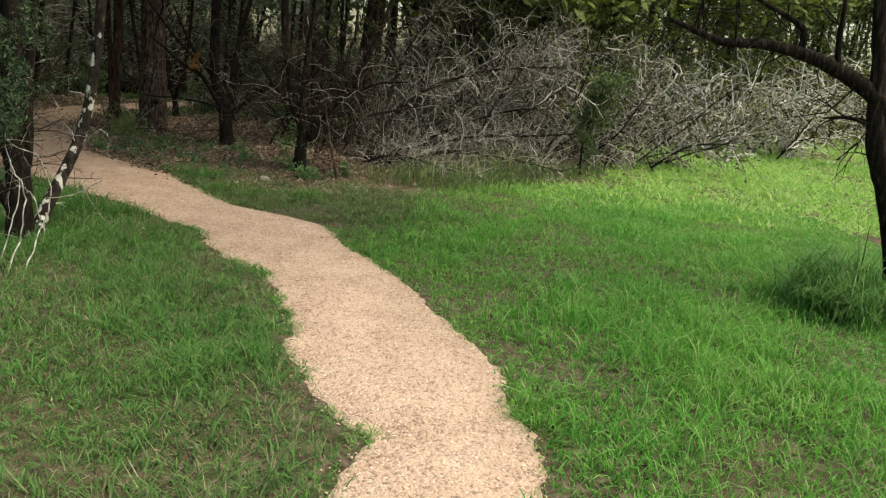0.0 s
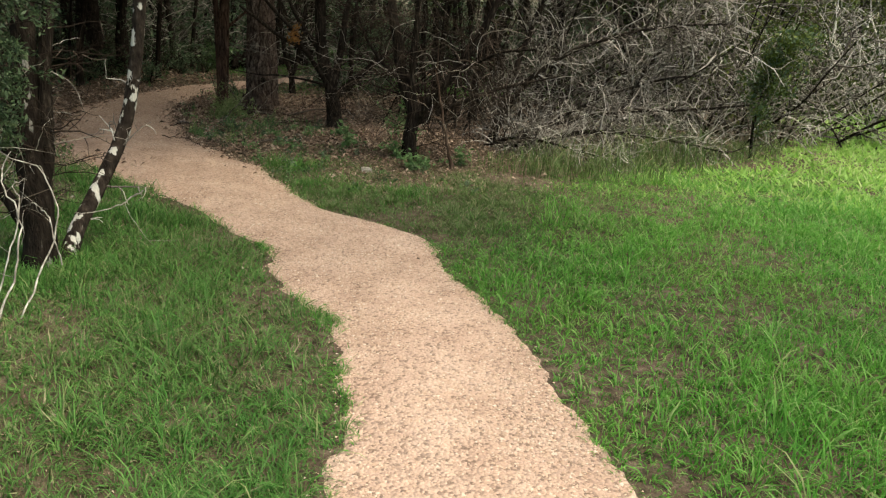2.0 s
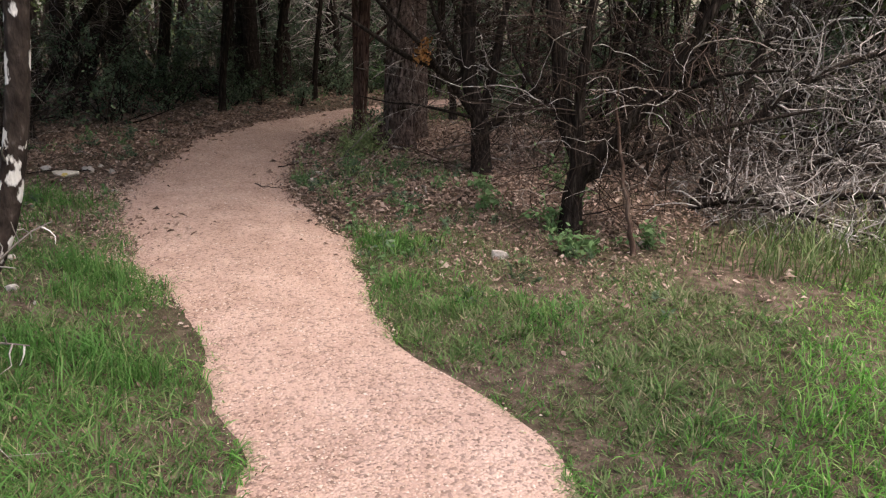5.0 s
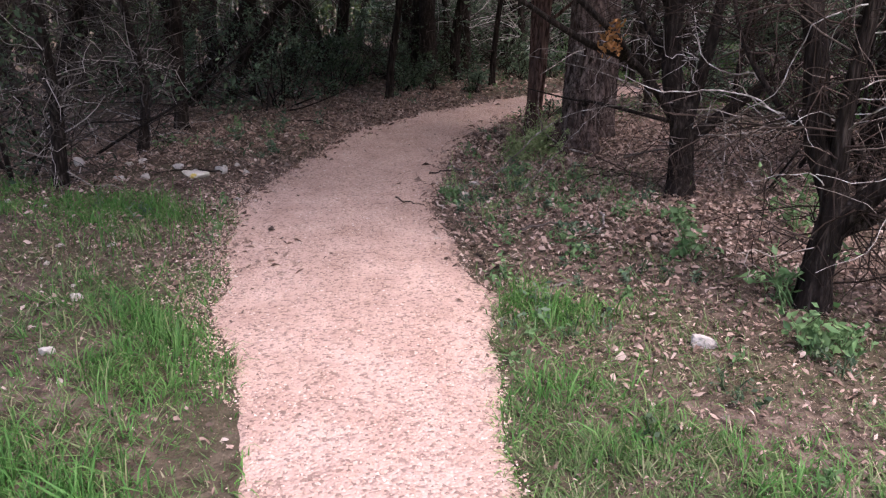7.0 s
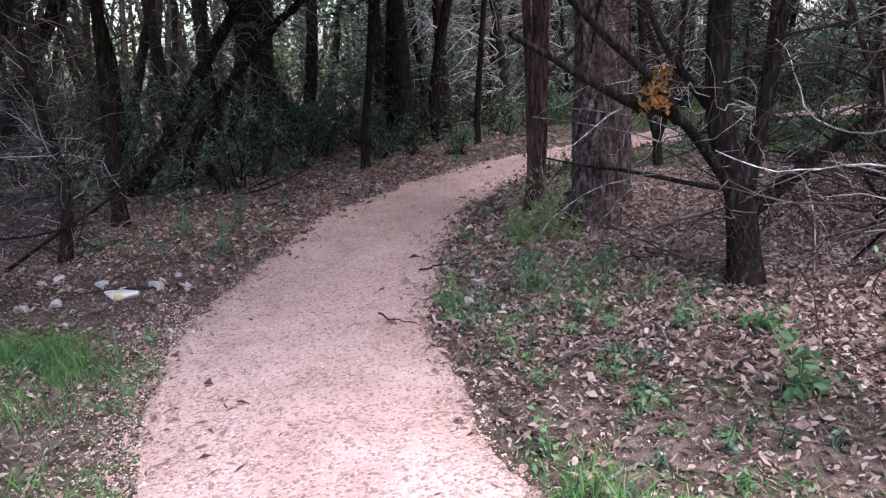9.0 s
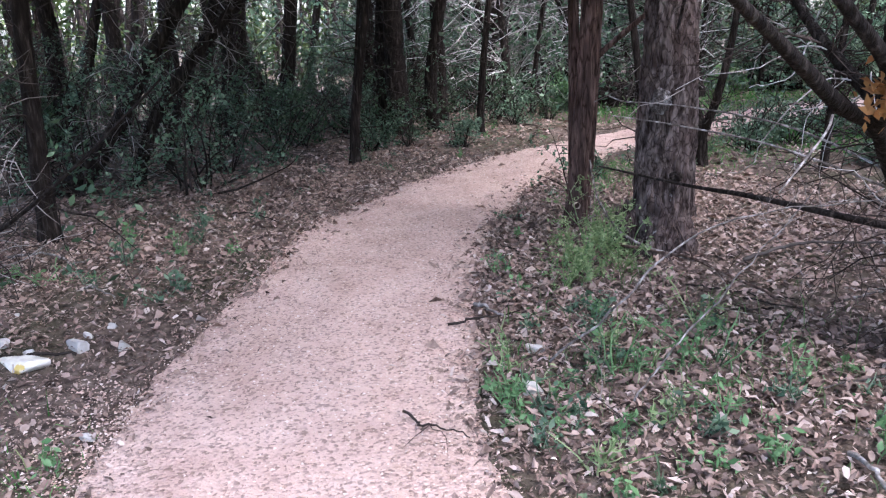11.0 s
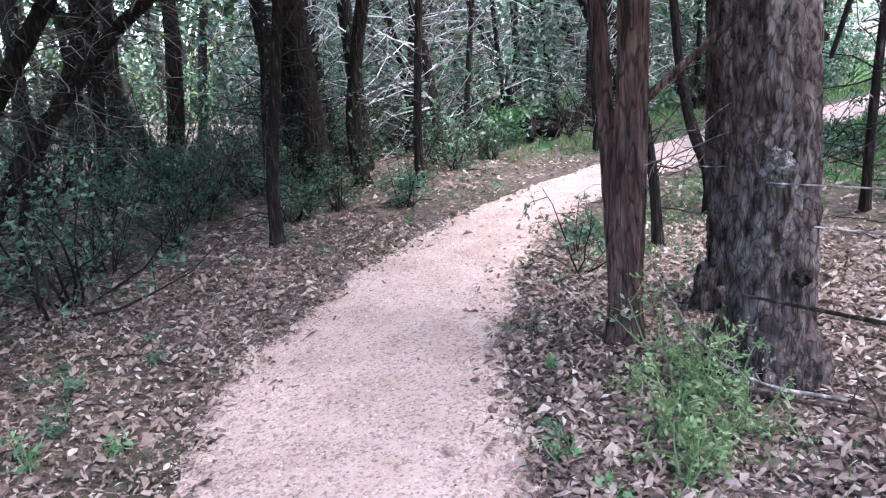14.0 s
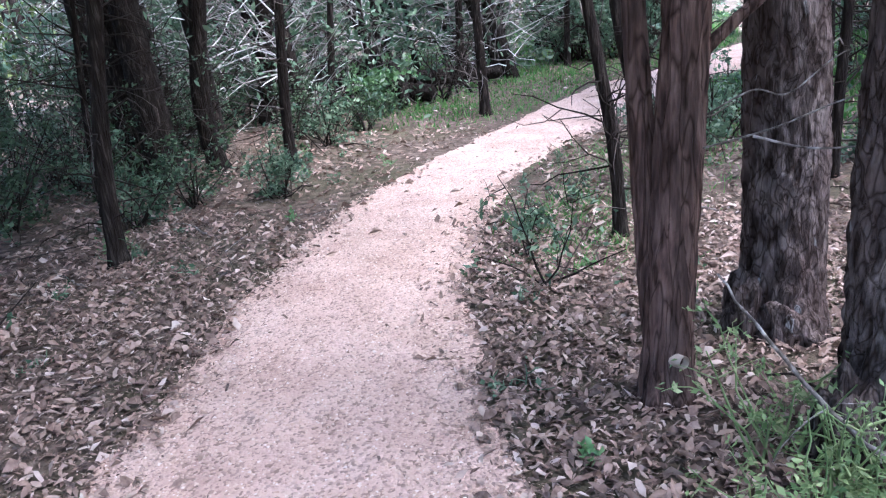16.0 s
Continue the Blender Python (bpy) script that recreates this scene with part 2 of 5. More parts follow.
# Darkened copy of LEAF; the understory's shade is put into the colour.
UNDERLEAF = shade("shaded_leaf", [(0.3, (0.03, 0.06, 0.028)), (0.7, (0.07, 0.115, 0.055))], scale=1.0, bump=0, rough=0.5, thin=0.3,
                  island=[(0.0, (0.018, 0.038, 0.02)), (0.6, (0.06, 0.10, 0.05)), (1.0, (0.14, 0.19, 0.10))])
SPRAY = shade("juniper_spray", [(0.3, (0.05, 0.085, 0.02)), (0.7, (0.11, 0.16, 0.035))], scale=2.0, bump=0, rough=0.55, thin=0.3,
              island=[(0.0, (0.025, 0.05, 0.014)), (0.5, (0.08, 0.125, 0.03)), (1.0, (0.20, 0.25, 0.06))])
FRESH = shade("fresh_leaf", [(0.3, (0.13, 0.21, 0.07)), (0.7, (0.23, 0.31, 0.11))], scale=4.0, bump=0, rough=0.5, thin=0.35,
              island=[(0.0, (0.11, 0.19, 0.07)), (0.6, (0.25, 0.33, 0.15)), (1.0, (0.46, 0.50, 0.27))])
HERB = shade("herb_leaf", [(0.3, (0.08, 0.17, 0.06)), (0.7, (0.15, 0.27, 0.10))], scale=4.0, bump=0, rough=0.5, thin=0.3,
             island=[(0.0, (0.06, 0.14, 0.05)), (1.0, (0.20, 0.32, 0.14))])
ORANGE = shade("withered_leaf", [(0.3, (0.20, 0.09, 0.03)), (0.7, (0.36, 0.18, 0.06))], scale=9, bump=0, rough=0.7, thin=0.2)
STONE = shade("limestone", [(0.3, (0.34, 0.31, 0.27)), (0.6, (0.52, 0.49, 0.44)), (0.8, (0.64, 0.61, 0.56))], scale=12, bump=0.6, fine=40, second=(6.0, (0.30, 0.27, 0.22), 0.5))
YELLOWSTONE = shade("yellow_stained_limestone", [(0.3, (0.44, 0.40, 0.32)), (0.7, (0.68, 0.64, 0.55))], scale=12, bump=0.6, fine=40, spots=(6.0, 0.60, (0.55, 0.42, 0.13)))
CUTWOOD = shade("cut_wood", [(0.3, (0.30, 0.23, 0.17)), (0.7, (0.48, 0.40, 0.32))], scale=30, bump=0.3)


# ---------------------------------------------------------------- mesh helpers
def smooth_noise(x, y, scale, seed):
    """A rolling value from -1 to 1 over the plan."""
    r = np.random.default_rng(seed)
    out = 0.0
    for k in range(5):
        a, p, s = r.uniform(0, 6.28), r.uniform(0, 6.28), scale * r.uniform(0.6, 1.7)
        out = out + np.sin((x * np.cos(a) + y * np.sin(a)) * s + p + 1.3 * np.sin((y * np.cos(a) - x * np.sin(a)) * s * 0.7))
    return out / 3.2


def mesh_of(name, verts, quads=None, tris=None, smooth=False):
    me = bpy.data.meshes.new(name)
    quads = np.zeros((0, 4), np.int32) if quads is None else np.asarray(quads, np.int32)
    tris = np.zeros((0, 3), np.int32) if tris is None else np.asarray(tris, np.int32)
    verts = np.asarray(verts, np.float32)
    me.vertices.add(len(verts))
    me.vertices.foreach_set("co", verts.ravel())
    loops = np.concatenate([quads.ravel(), tris.ravel()])
    me.loops.add(len(loops))
    me.loops.foreach_set("vertex_index", loops)
    starts = np.concatenate([np.arange(len(quads)) * 4, len(quads) * 4 + np.arange(len(tris)) * 3]).astype(np.int32)
    me.polygons.add(len(starts))
    me.polygons.foreach_set("loop_start", starts)
    if smooth:
        me.polygons.foreach_set("use_smooth", np.ones(len(starts), bool))
    me.update(calc_edges=True)
    return me


JOINED = ("brushwood", "branching", "foliage", "crown", "trunk_mass")


def part(name, me, material, parent=None, label=""):
    """Links a mesh as one object, under a thing or a part."""
    me.materials.append(material)
    ob = new(name, me)
    if parent:
        ob.parent = parent
    return tagged(ob, label=label, kind="stuff" if name in JOINED else "")


def thing(name, at, label, category, group="", kind=""):
    ob = new(name)
    ob.location = at
    ob.empty_display_size = 0.1
    return tagged(ob, label=label, category=category, group=group, kind=kind)


def unit(v):
    return v / (np.linalg.norm(v, axis=-1, keepdims=True) + 1e-9)


def tubes(p, r, sides, rough=0.0, lobes=7, flare=0.0, cap=False):
    """Tubes round polylines p (n, k, 3) of radii r (n, k): vertices and quads."""
    p, r = np.asarray(p, float), np.asarray(r, float)
    n, k, _ = p.shape
    t = unit(np.gradient(p, axis=1))
    ref = np.where(np.abs(t.mean(1)[:, 2:3]) > 0.8, [[1.0, 0, 0]], [[0, 0, 1.0]])[:, None]
    u = unit(np.cross(t, ref))
    w = np.cross(t, u)
    a = np.arange(sides) * 2 * np.pi / sides
    rr = np.repeat(r[:, :, None], sides, 2)
    if rough:
        s = np.concatenate([np.zeros((n, 1)), np.cumsum(np.linalg.norm(np.diff(p, axis=1), axis=2), 1)], 1)[:, :, None]
        th = a[None, None, :]
        ridge = np.abs(np.sin(lobes * th / 2 * 2 + 1.6 * np.sin(s * 9 + 2 * np.sin(th * 2)) + 0.9 * np.sin(s * 23 + th * 3)))
        knots = np.sin(s * 31 + 5 * np.sin(th * 3 + s * 4)) * 0.35 + np.sin(s * 5 + th * 2) * 0.5
        rr = rr * (1 + rough * (ridge - 0.6) + 0.5 * rough * knots)
        if flare:
            rr = rr * (1 + flare * np.exp(-s / 0.10) * (1 + 0.35 * np.sin(th * 5 + 1)))
    v = p[:, :, None] + rr[..., None] * (np.cos(a)[None, None, :, None] * u[:, :, None] + np.sin(a)[None, None, :, None] * w[:, :, None])
    i = (np.arange(n)[:, None, None] * k + np.arange(k - 1)[None, :, None]) * sides
    j = np.arange(sides)
    q = np.stack([i + j, i + (j + 1) % sides, i + sides + (j + 1) % sides, i + sides + j], -1).reshape(-1, 4)
    return v.reshape(-1, 3), q


def spline(points, count):
    """A smooth line through the control points."""
    p = np.asarray(points, float)
    p = np.concatenate([2 * p[:1] - p[1:2], p, 2 * p[-1:] - p[-2:-1]])
    n = len(p) - 3
    s = np.linspace(0, n - 1e-6, count)
    i = s.astype(int)
    f = (s - i)[:, None]
    a, b, c, d = p[i], p[i + 1], p[i + 2], p[i + 3]
    return 0.5 * (2 * b + (c - a) * f + (2 * a - 5 * b + 4 * c - d) * f**2 + (3 * b - a - 3 * c + d) * f**3)


def sprout(start, way, length, k, bend, pull, r):
    """Crooked shoots (n, k, 3): bend is how they wander, pull what draws them each step (n, 3 or 3)."""
    n = len(start)
    pts = np.zeros((n, k, 3))
    pts[:, 0] = start
    d = unit(way)
    step = (length / (k - 1))[:, None]
    for i in range(1, k):
        d = unit(d + r.normal(0, bend, (n, 3)) + np.asarray(pull))
        pts[:, i] = pts[:, i - 1] + d * step
    return pts


def taper(r0, r1, n, k):
    return np.asarray(r0).reshape(-1, 1) * np.ones((n, 1)) * (1 - np.linspace(0, 1, k)[None]) + np.asarray(r1).reshape(-1, 1) * np.linspace(0, 1, k)[None]


def along(lines, n, lo, hi, r):
    """n places on the polylines and the way the line runs there."""
    m, k, _ = lines.shape
    i = r.integers(0, m, n)
    s = r.uniform(lo, hi, n) * (k - 1.001)
    j = s.astype(int)
    f = (s - j)[:, None]
    a, b = lines[i, j], lines[i, np.minimum(j + 1, k - 1)]
    return a + (b - a) * f, unit(b - a)


def side_ways(d, r, spread=1.0):
    """Ways that leave a line at an angle."""
    return unit(d * r.uniform(0.15, 0.7, (len(d), 1)) + spread * unit(np.cross(d, r.normal(0, 1, d.shape))))


def leaves(centres, size, r, flat=0.0, wide=0.45):
    """Small pointed leaves, two triangles bent along the midrib each."""
    n = len(centres)
    d = unit(r.normal(0, 1, (n, 3)) * [1, 1, 1 - 0.85 * flat])
    s = unit(np.cross(d, r.normal(0, 1, (n, 3)) * [1 - 0.8 * flat, 1 - 0.8 * flat, 1] + [0, 0, flat]))
    up = np.cross(d, s)
    size = (size * r.uniform(0.6, 1.3, n))[:, None]
    lift = up * size * r.uniform(-0.12, 0.2, (n, 1))
    v = np.stack([centres - d * size / 2, centres + s * size * wide / 2 + lift, centres + d * size / 2, centres - s * size * wide / 2 + lift], 1)
    b = np.arange(n)[:, None] * 4
    return v.reshape(-1, 3), np.concatenate([b + [0, 1, 2], b + [0, 2, 3]])


def joined(pieces):
    """Several (vertices, faces) as one."""
    vs, fs, base = [], [], 0
    for v, f in pieces:
        vs.append(v)
        fs.append(f + base)
        base += len(v)
    return np.concatenate(vs), np.concatenate(fs)


# ---------------------------------------------------------------- plan of the trail and the ground
LEFT_Y = [-8, 1.0, 2.32, 2.75, 3.1, 3.5, 4.15, 4.7, 4.95, 5.3, 5.8, 6.1, 6.43, 6.9, 7.15, 7.3, 7.45, 7.75, 8.05, 8.7, 9.35, 10.1, 11.04, 11.75, 12.6, 13.5, 15, 16.7, 18.4, 19.5, 21, 22.5, 24, 26, 34]
LEFT_X = [-0.7, -0.36, -0.34, -0.25, -0.5, -0.73, -0.83, -1.08, -1.17, -1.60, -1.88, -2.08, -2.52, -3.07, -3.42, -3.72, -4.05, -4.40, -4.75, -5.5, -6.05, -6.48, -7.1, -7.45, -7.65, -7.78, -7.85, -7.65, -7.2, -6.95, -6.5, -5.6, -4.8, -4.0, -3.6]
RIGHT_Y = [-8, 1.0, 2.45, 3.66, 4.3, 4.8, 5.75, 6.0, 6.6, 6.85, 7.0, 7.12, 7.45, 8.1, 8.55, 8.75, 9.16, 9.8, 10.7, 11.4, 12.4, 13.5, 14.7, 16.2, 17.5, 18.3, 19.3, 20.4, 21.5, 23, 25, 34]
RIGHT_X = [0.5, 0.5, 0.43, 0.33, 0.05, -0.12, -0.65, -0.8, -1.12, -1.45, -1.78, -1.98, -2.36, -2.88, -3.15, -3.55, -3.97, -4.7, -5.25, -5.72, -6.23, -6.57, -6.72, -6.7, -6.35, -6.05, -5.85, -5.4, -4.6, -3.6, -2.8, -2.4]
MEADOW_Y = [-20, 5.5, 6.5, 7.5, 8.2, 9.0, 9.8, 10.4, 11, 12, 14, 21, 25, 33]
MEADOW_X = [-1.0, -1.3, -0.7, -0.35, -0.35, -0.3, -0.1, 0.6, 1.2, 1.9, 2.9, 4.7, 9, 17]


def trail_edges(y):
    """x of the trail's two sides."""
    j = 0.035 * smooth_noise(y, y * 0, 6.0, 31) + 0.022 * smooth_noise(y, y * 0, 13.0, 32) + 0.022 * smooth_noise(y, y * 0, 44.0, 33)
    k = 0.035 * smooth_noise(y, y * 0, 6.0, 34) + 0.022 * smooth_noise(y, y * 0, 13.0, 35) + 0.022 * smooth_noise(y, y * 0, 44.0, 36)
    return np.interp(y, LEFT_Y, LEFT_X) + j, np.interp(y, RIGHT_Y, RIGHT_X) + k


def off_trail(x, y):
    """Metres outside the trail; negative within."""
    a, b = trail_edges(y)
    return np.maximum(a - x, x - b) * 0.75


def height(x, y):
    d = np.clip((off_trail(x, y) - 0.05) / 0.6, 0, 1)
    h = 0.025 * smooth_noise(x, y, 1.1, 3) + 0.012 * smooth_noise(x, y, 4.5, 4) + 0.02
    h = h + 0.09 * np.exp(-((x + 2.3) ** 2 + (y - 10.4) ** 2) / 1.6) + 0.05 * np.exp(-((x + 7.8) ** 2 + (y - 10.9) ** 2) / 0.9)
    return d * h


def in_meadow(x, y):
    """How much a spot belongs to the mown green: 1 inside, 0 in the woods."""
    a, b = trail_edges(y)
    e = np.interp(y, MEADOW_Y, MEADOW_X) + 0.25 * smooth_noise(x, y, 2.0, 5)
    return np.clip((x - e + 0.3) / 1.2, 0, 1) * np.clip((x - b + 0.03 + 0.05 * smooth_noise(x, y, 9.0, 46)) / 0.10, 0, 1)


def in_left_grass(x, y):
    a, b = trail_edges(y)
    p = smooth_noise(x, y, 2.6, 8) + 0.5 * smooth_noise(x, y, 7.0, 9)
    lim = np.clip((6.9 - y) / 1.6, 0, 1)
    patch = np.maximum(0.25 + 0.75 * np.clip(0.5 + p, 0, 1), 0.6 * np.exp(-(a - x) / 0.3))
    return np.clip((a - x + 0.03 + 0.06 * smooth_noise(x, y, 8.0, 47)) / 0.12, 0, 1) * lim * patch * np.clip((x + 9) / 3, 0, 1)


gx = np.concatenate([np.linspace(-90, -16, 20)[:-1], np.arange(-16, 8, 0.18), np.linspace(8, 90, 26)])
gy = np.concatenate([np.linspace(-90, -4, 20)[:-1], np.arange(-4, 27, 0.18), np.linspace(27, 120, 26)])
mx, my = np.meshgrid(gx, gy)
mz = height(mx, my)
idx = np.arange(len(gx) * len(gy)).reshape(len(gy), len(gx))
quads = np.stack([idx[:-1, :-1], idx[:-1, 1:], idx[1:, 1:], idx[1:, :-1]], -1).reshape(-1, 4)
ground = part("ground", mesh_of("ground", np.stack([mx, my, mz], -1).reshape(-1, 3), quads, smooth=True), SOIL)
tagged(ground, "brown woodland soil under grass and leaf litter", "ground", kind="structure")

ty = np.arange(-8, 34, 0.045)
ta, tb = trail_edges(ty)
tf = np.array([-0.06, 0.0, 0.03, 0.1, 0.2, 0.3, 0.4, 0.5, 0.6, 0.7, 0.8, 0.9, 0.97, 1.0, 1.06])
tx = ta[:, None] + (tb - ta)[:, None] * tf
tyy = np.repeat(ty[:, None], len(tf), 1)
crown_z = np.where((tf < 0) | (tf > 1), -0.02, 0.004 + 0.02 * (1 - (2 * tf - 1) ** 2))
tz = crown_z + 0.004 * smooth_noise(tx, tyy, 3.0, 11)
idx = np.arange(tx.size).reshape(tx.shape)
quads = np.stack([idx[:-1, :-1], idx[:-1, 1:], idx[1:, 1:], idx[1:, :-1]], -1).reshape(-1, 4)
trail = part("trail", mesh_of("trail", np.stack([tx, tyy, tz], -1).reshape(-1, 3), quads, smooth=True), GRAVEL)
tagged(trail, "winding footpath of pinkish tan crushed gravel", "path", kind="structure")


def trail_height(x, y):
    a, b = trail_edges(y)
    f = np.clip((x - a) / (b - a), 0, 1)
    return 0.004 + 0.02 * (1 - (2 * f - 1) ** 2)


# ---------------------------------------------------------------- trees
def line_points(base, pts):
    return np.asarray(pts, float) - np.asarray(base, float)


def stem(name, owner, base, pts, r0, r1, material, sides=14, rough=0.08, lobes=6, flare=0.0, step=0.04, label=""):
    """One tapered, barked stem through world points."""
    p = line_points(base, pts)
    length = np.linalg.norm(np.diff(p, axis=0), axis=1).sum()
    k = max(6, int(length / step))
    s = spline(p, k)
    v, q = tubes(s[None], taper(r0, r1, 1, k), sides, rough, lobes, flare)
    part(name, mesh_of(name, v, q, smooth=True), material, owner, label)
    return s[None]


def twig_net(lines, count, length, r, droop, bend=0.32, sub=3, thick=0.007, lo=0.15, hi=1.0, spread=1.0, k=5):
    """Shoots from given lines and finer ones from those: (vertices, quads), and all their lines."""
    p, d = along(lines, count, lo, hi, r)
    a = sprout(p, side_ways(d, r, spread), r.uniform(0.5, 1.2, count) * length, k, bend, droop, r)
    v1, q1 = tubes(a, taper(thick * r.uniform(0.6, 1.3, count), thick * 0.3, count, k), 3)
    pieces, nets = [(v1, q1)], [a]
    if sub:
        m = count * sub
        p, d = along(a, m, 0.15, 1.0, r)
        b = sprout(p, side_ways(d, r, spread), r.uniform(0.25, 0.6, m) * length, 4, bend * 1.2, droop, r)
        pieces.append(tubes(b, taper(thick * 0.5 * r.uniform(0.6, 1.3, m), thick * 0.18, m, 4), 3))
        nets.append(b)
    return joined(pieces), nets


def foliage_on(lines, count, size, r, fuzz=0.05, flat=0.0, lo=0.2, wide=0.45):
    p, _ = along(lines, count, lo, 1.0, r)
    return leaves(p + r.normal(0, fuzz, p.shape), size, r, flat, wide)


def crown_cloud(centre, radii, count, size, r, lumps=14):
    """Leaves in uneven clumps with gaps."""
    c = np.asarray(centre) + r.normal(0, 0.5, (lumps, 3)) * radii
    i = r.integers(0, lumps, count)
    p = c[i] + r.normal(0, 0.26, (count, 3)) * np.asarray(radii) * r.uniform(0.5, 1.2, lumps)[i, None]
    return leaves(p[p[:, 2] > 2.4], size, r)


def plain_tree(base, pts, r0, r1, bark, label, seed, name="juniper_tree", category="tree", twigs=60, twig_len=0.6, crown=1500, crown_at=None, crown_r=(1.3, 1.3, 1.0),
               leaf=CEDAR, sides=16, rough=0.08, lobes=6, flare=0.5, twig_mat=None, twig_lo=0.1, twig_hi=1.0, others=(), step=0.05, green=0, green_mat=None, droop=(0, 0, -0.05), leaf_size=0.09, sub=3, thick=0.0075, branches=0, branch_len=1.0, bare=()):
    """A tree from its main stem's world points; others: further stems (points, r0, r1)."""
    r = np.random.default_rng(seed)
    base = (base[0], base[1], float(height(np.float64(base[0]), np.float64(base[1]))))
    owner = thing(name, base, label, category)
    pts = [(pts[0][0], pts[0][1], base[2] - 0.06)] + [tuple(q) for q in pts[1:]]
    lines = [stem("trunk", owner, base, pts, r0, r1, bark, sides, rough, lobes, flare, step)]
    for q, a, b, *own in others:
        lines.append(stem("limb", owner, base, q, a, b, own[0] if own else bark, max(8, sides // 2), rough, lobes, 0.0, step))
    even = np.concatenate([x[:, np.linspace(0, x.shape[1] - 1, 40).astype(int)] for n, x in enumerate(lines) if n not in bare])
    if twigs:
        (v, q), nets = twig_net(even, twigs, twig_len, r, droop, lo=twig_lo, hi=twig_hi, sub=sub, thick=thick)
        part("brushwood", mesh_of("brushwood", v, q), twig_mat or DARKTWIG, owner, "fine bare dead twigs")
        if green:
            v, t = foliage_on(nets[0], green, leaf_size * 0.6, r, fuzz=0.05)
            part("foliage", mesh_of("foliage", v, tris=t), green_mat or leaf, owner)
    if branches:
        p, d = along(even, branches, 0.08, 0.6, r)
        w = side_ways(d, r)
        w[:, 2] = np.abs(w[:, 2]) * 0.6
        for line, rad in zip(sprout(p, w, branch_len * r.uniform(0.35, 0.95, branches), 14, 0.27, (0, 0, -0.07), r), r.uniform(0.0022, 0.0048, branches)):
            v, q = tubes(line[None], taper(rad, rad * 0.35, 1, 14), 5)
            part("branch", mesh_of("branch", v, q, smooth=True), BLEACHED, owner, "bare weathered grey branch")
    if crown:
        c = np.asarray(crown_at if crown_at is not None else pts[-1]) - np.asarray(base) + [0, 0, 0.3]
        v, t = crown_cloud(c, crown_r, crown, leaf_size * 1.4, r)
        part("crown", mesh_of("crown", v, tris=t), leaf, owner)
    return owner


# leaning lichen-spotted tree beside the trail, and the dark juniper next to it
plain_tree((-2.95, 5.28), [(-2.95, 5.28, 0), (-2.95, 5.45, 0.20), (-2.93, 5.62, 0.38), (-2.87, 5.83, 0.70), (-2.82, 5.90, 1.0), (-2.77, 5.93, 1.37), (-2.72, 5.95, 2.0), (-2.7, 6.0, 3.0), (-2.75, 6.2, 4.2)], 0.046, 0.032, LICHEN,
           "slender leaning dark tree trunk with white lichen patches", 21, name="leaning_tree", twigs=10, twig_len=0.25, twig_lo=0.1, twig_hi=0.5, twig_mat=PALETWIG, crown=1500, sides=20, rough=0.07, step=0.025)
dark_juniper = plain_tree((-2.98, 5.14), [(-2.98, 5.14, 0), (-2.99, 5.18, 0.42), (-3.06, 5.24, 0.8), (-3.07, 5.29, 1.16), (-3.06, 5.31, 1.6), (-3.1, 5.3, 2.6), (-3.2, 5.3, 3.8)], 0.085, 0.045, SHADEBARK,
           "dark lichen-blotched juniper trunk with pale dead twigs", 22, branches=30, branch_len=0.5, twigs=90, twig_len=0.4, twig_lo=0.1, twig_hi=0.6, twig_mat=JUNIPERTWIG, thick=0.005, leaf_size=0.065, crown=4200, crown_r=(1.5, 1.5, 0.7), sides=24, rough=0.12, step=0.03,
           others=[([(-2.98, 5.18, 0.38), (-2.97, 5.27, 0.65), (-2.99, 5.34, 1.1), (-2.96, 5.4, 1.53), (-2.95, 5.45, 2.2)], 0.042, 0.028, DARKBARK),
                   ([(-2.99, 5.13, 0.2), (-3.14, 5.08, 0.5), (-3.28, 4.97, 0.63), (-3.40, 4.84, 0.72), (-3.75, 4.6, 1.0)], 0.04, 0.015),
                   ([(-3.03, 5.18, 0.6), (-3.3, 5.0, 0.95), (-3.55, 4.8, 1.2), (-3.9, 4.5, 1.35)], 0.03, 0.012),
                   ([(-3.05, 5.22, 0.8), (-3.4, 5.2, 1.2), (-3.7, 5.4, 1.7)], 0.035, 0.015)])



def sprays(owner, ends, count, seed):
    """Drooping green sprays at the outer ends of boughs."""
    r = np.random.default_rng(seed)
    lines = np.concatenate([spline(line_points(owner.location, e), 20)[None] for e in ends])
    (v, q), nets = twig_net(lines, 60, 0.3, r, (0, 0, -0.14), sub=2, thick=0.004, lo=0.2)
    part("brushwood", mesh_of("brushwood", v, q), DARKTWIG, owner)
    v, t = foliage_on(nets[1], count, 0.034, r, fuzz=0.025, wide=0.35)
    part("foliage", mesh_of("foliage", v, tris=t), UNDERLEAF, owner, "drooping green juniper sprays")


sprays(dark_juniper, [[(-3.03, 5.22, 1.15), (-2.98, 4.98, 1.3), (-2.9, 4.82, 1.25), (-2.82, 4.68, 1.1)], [(-3.05, 5.2, 1.2), (-3.08, 4.95, 1.4), (-3.05, 4.75, 1.4)], [(-3.0, 5.1, 0.95), (-2.98, 4.92, 1.05), (-2.93, 4.8, 0.95)], [(-3.05, 5.2, 1.3), (-2.9, 5.0, 1.48), (-2.72, 4.85, 1.45)]], 4200, 23)
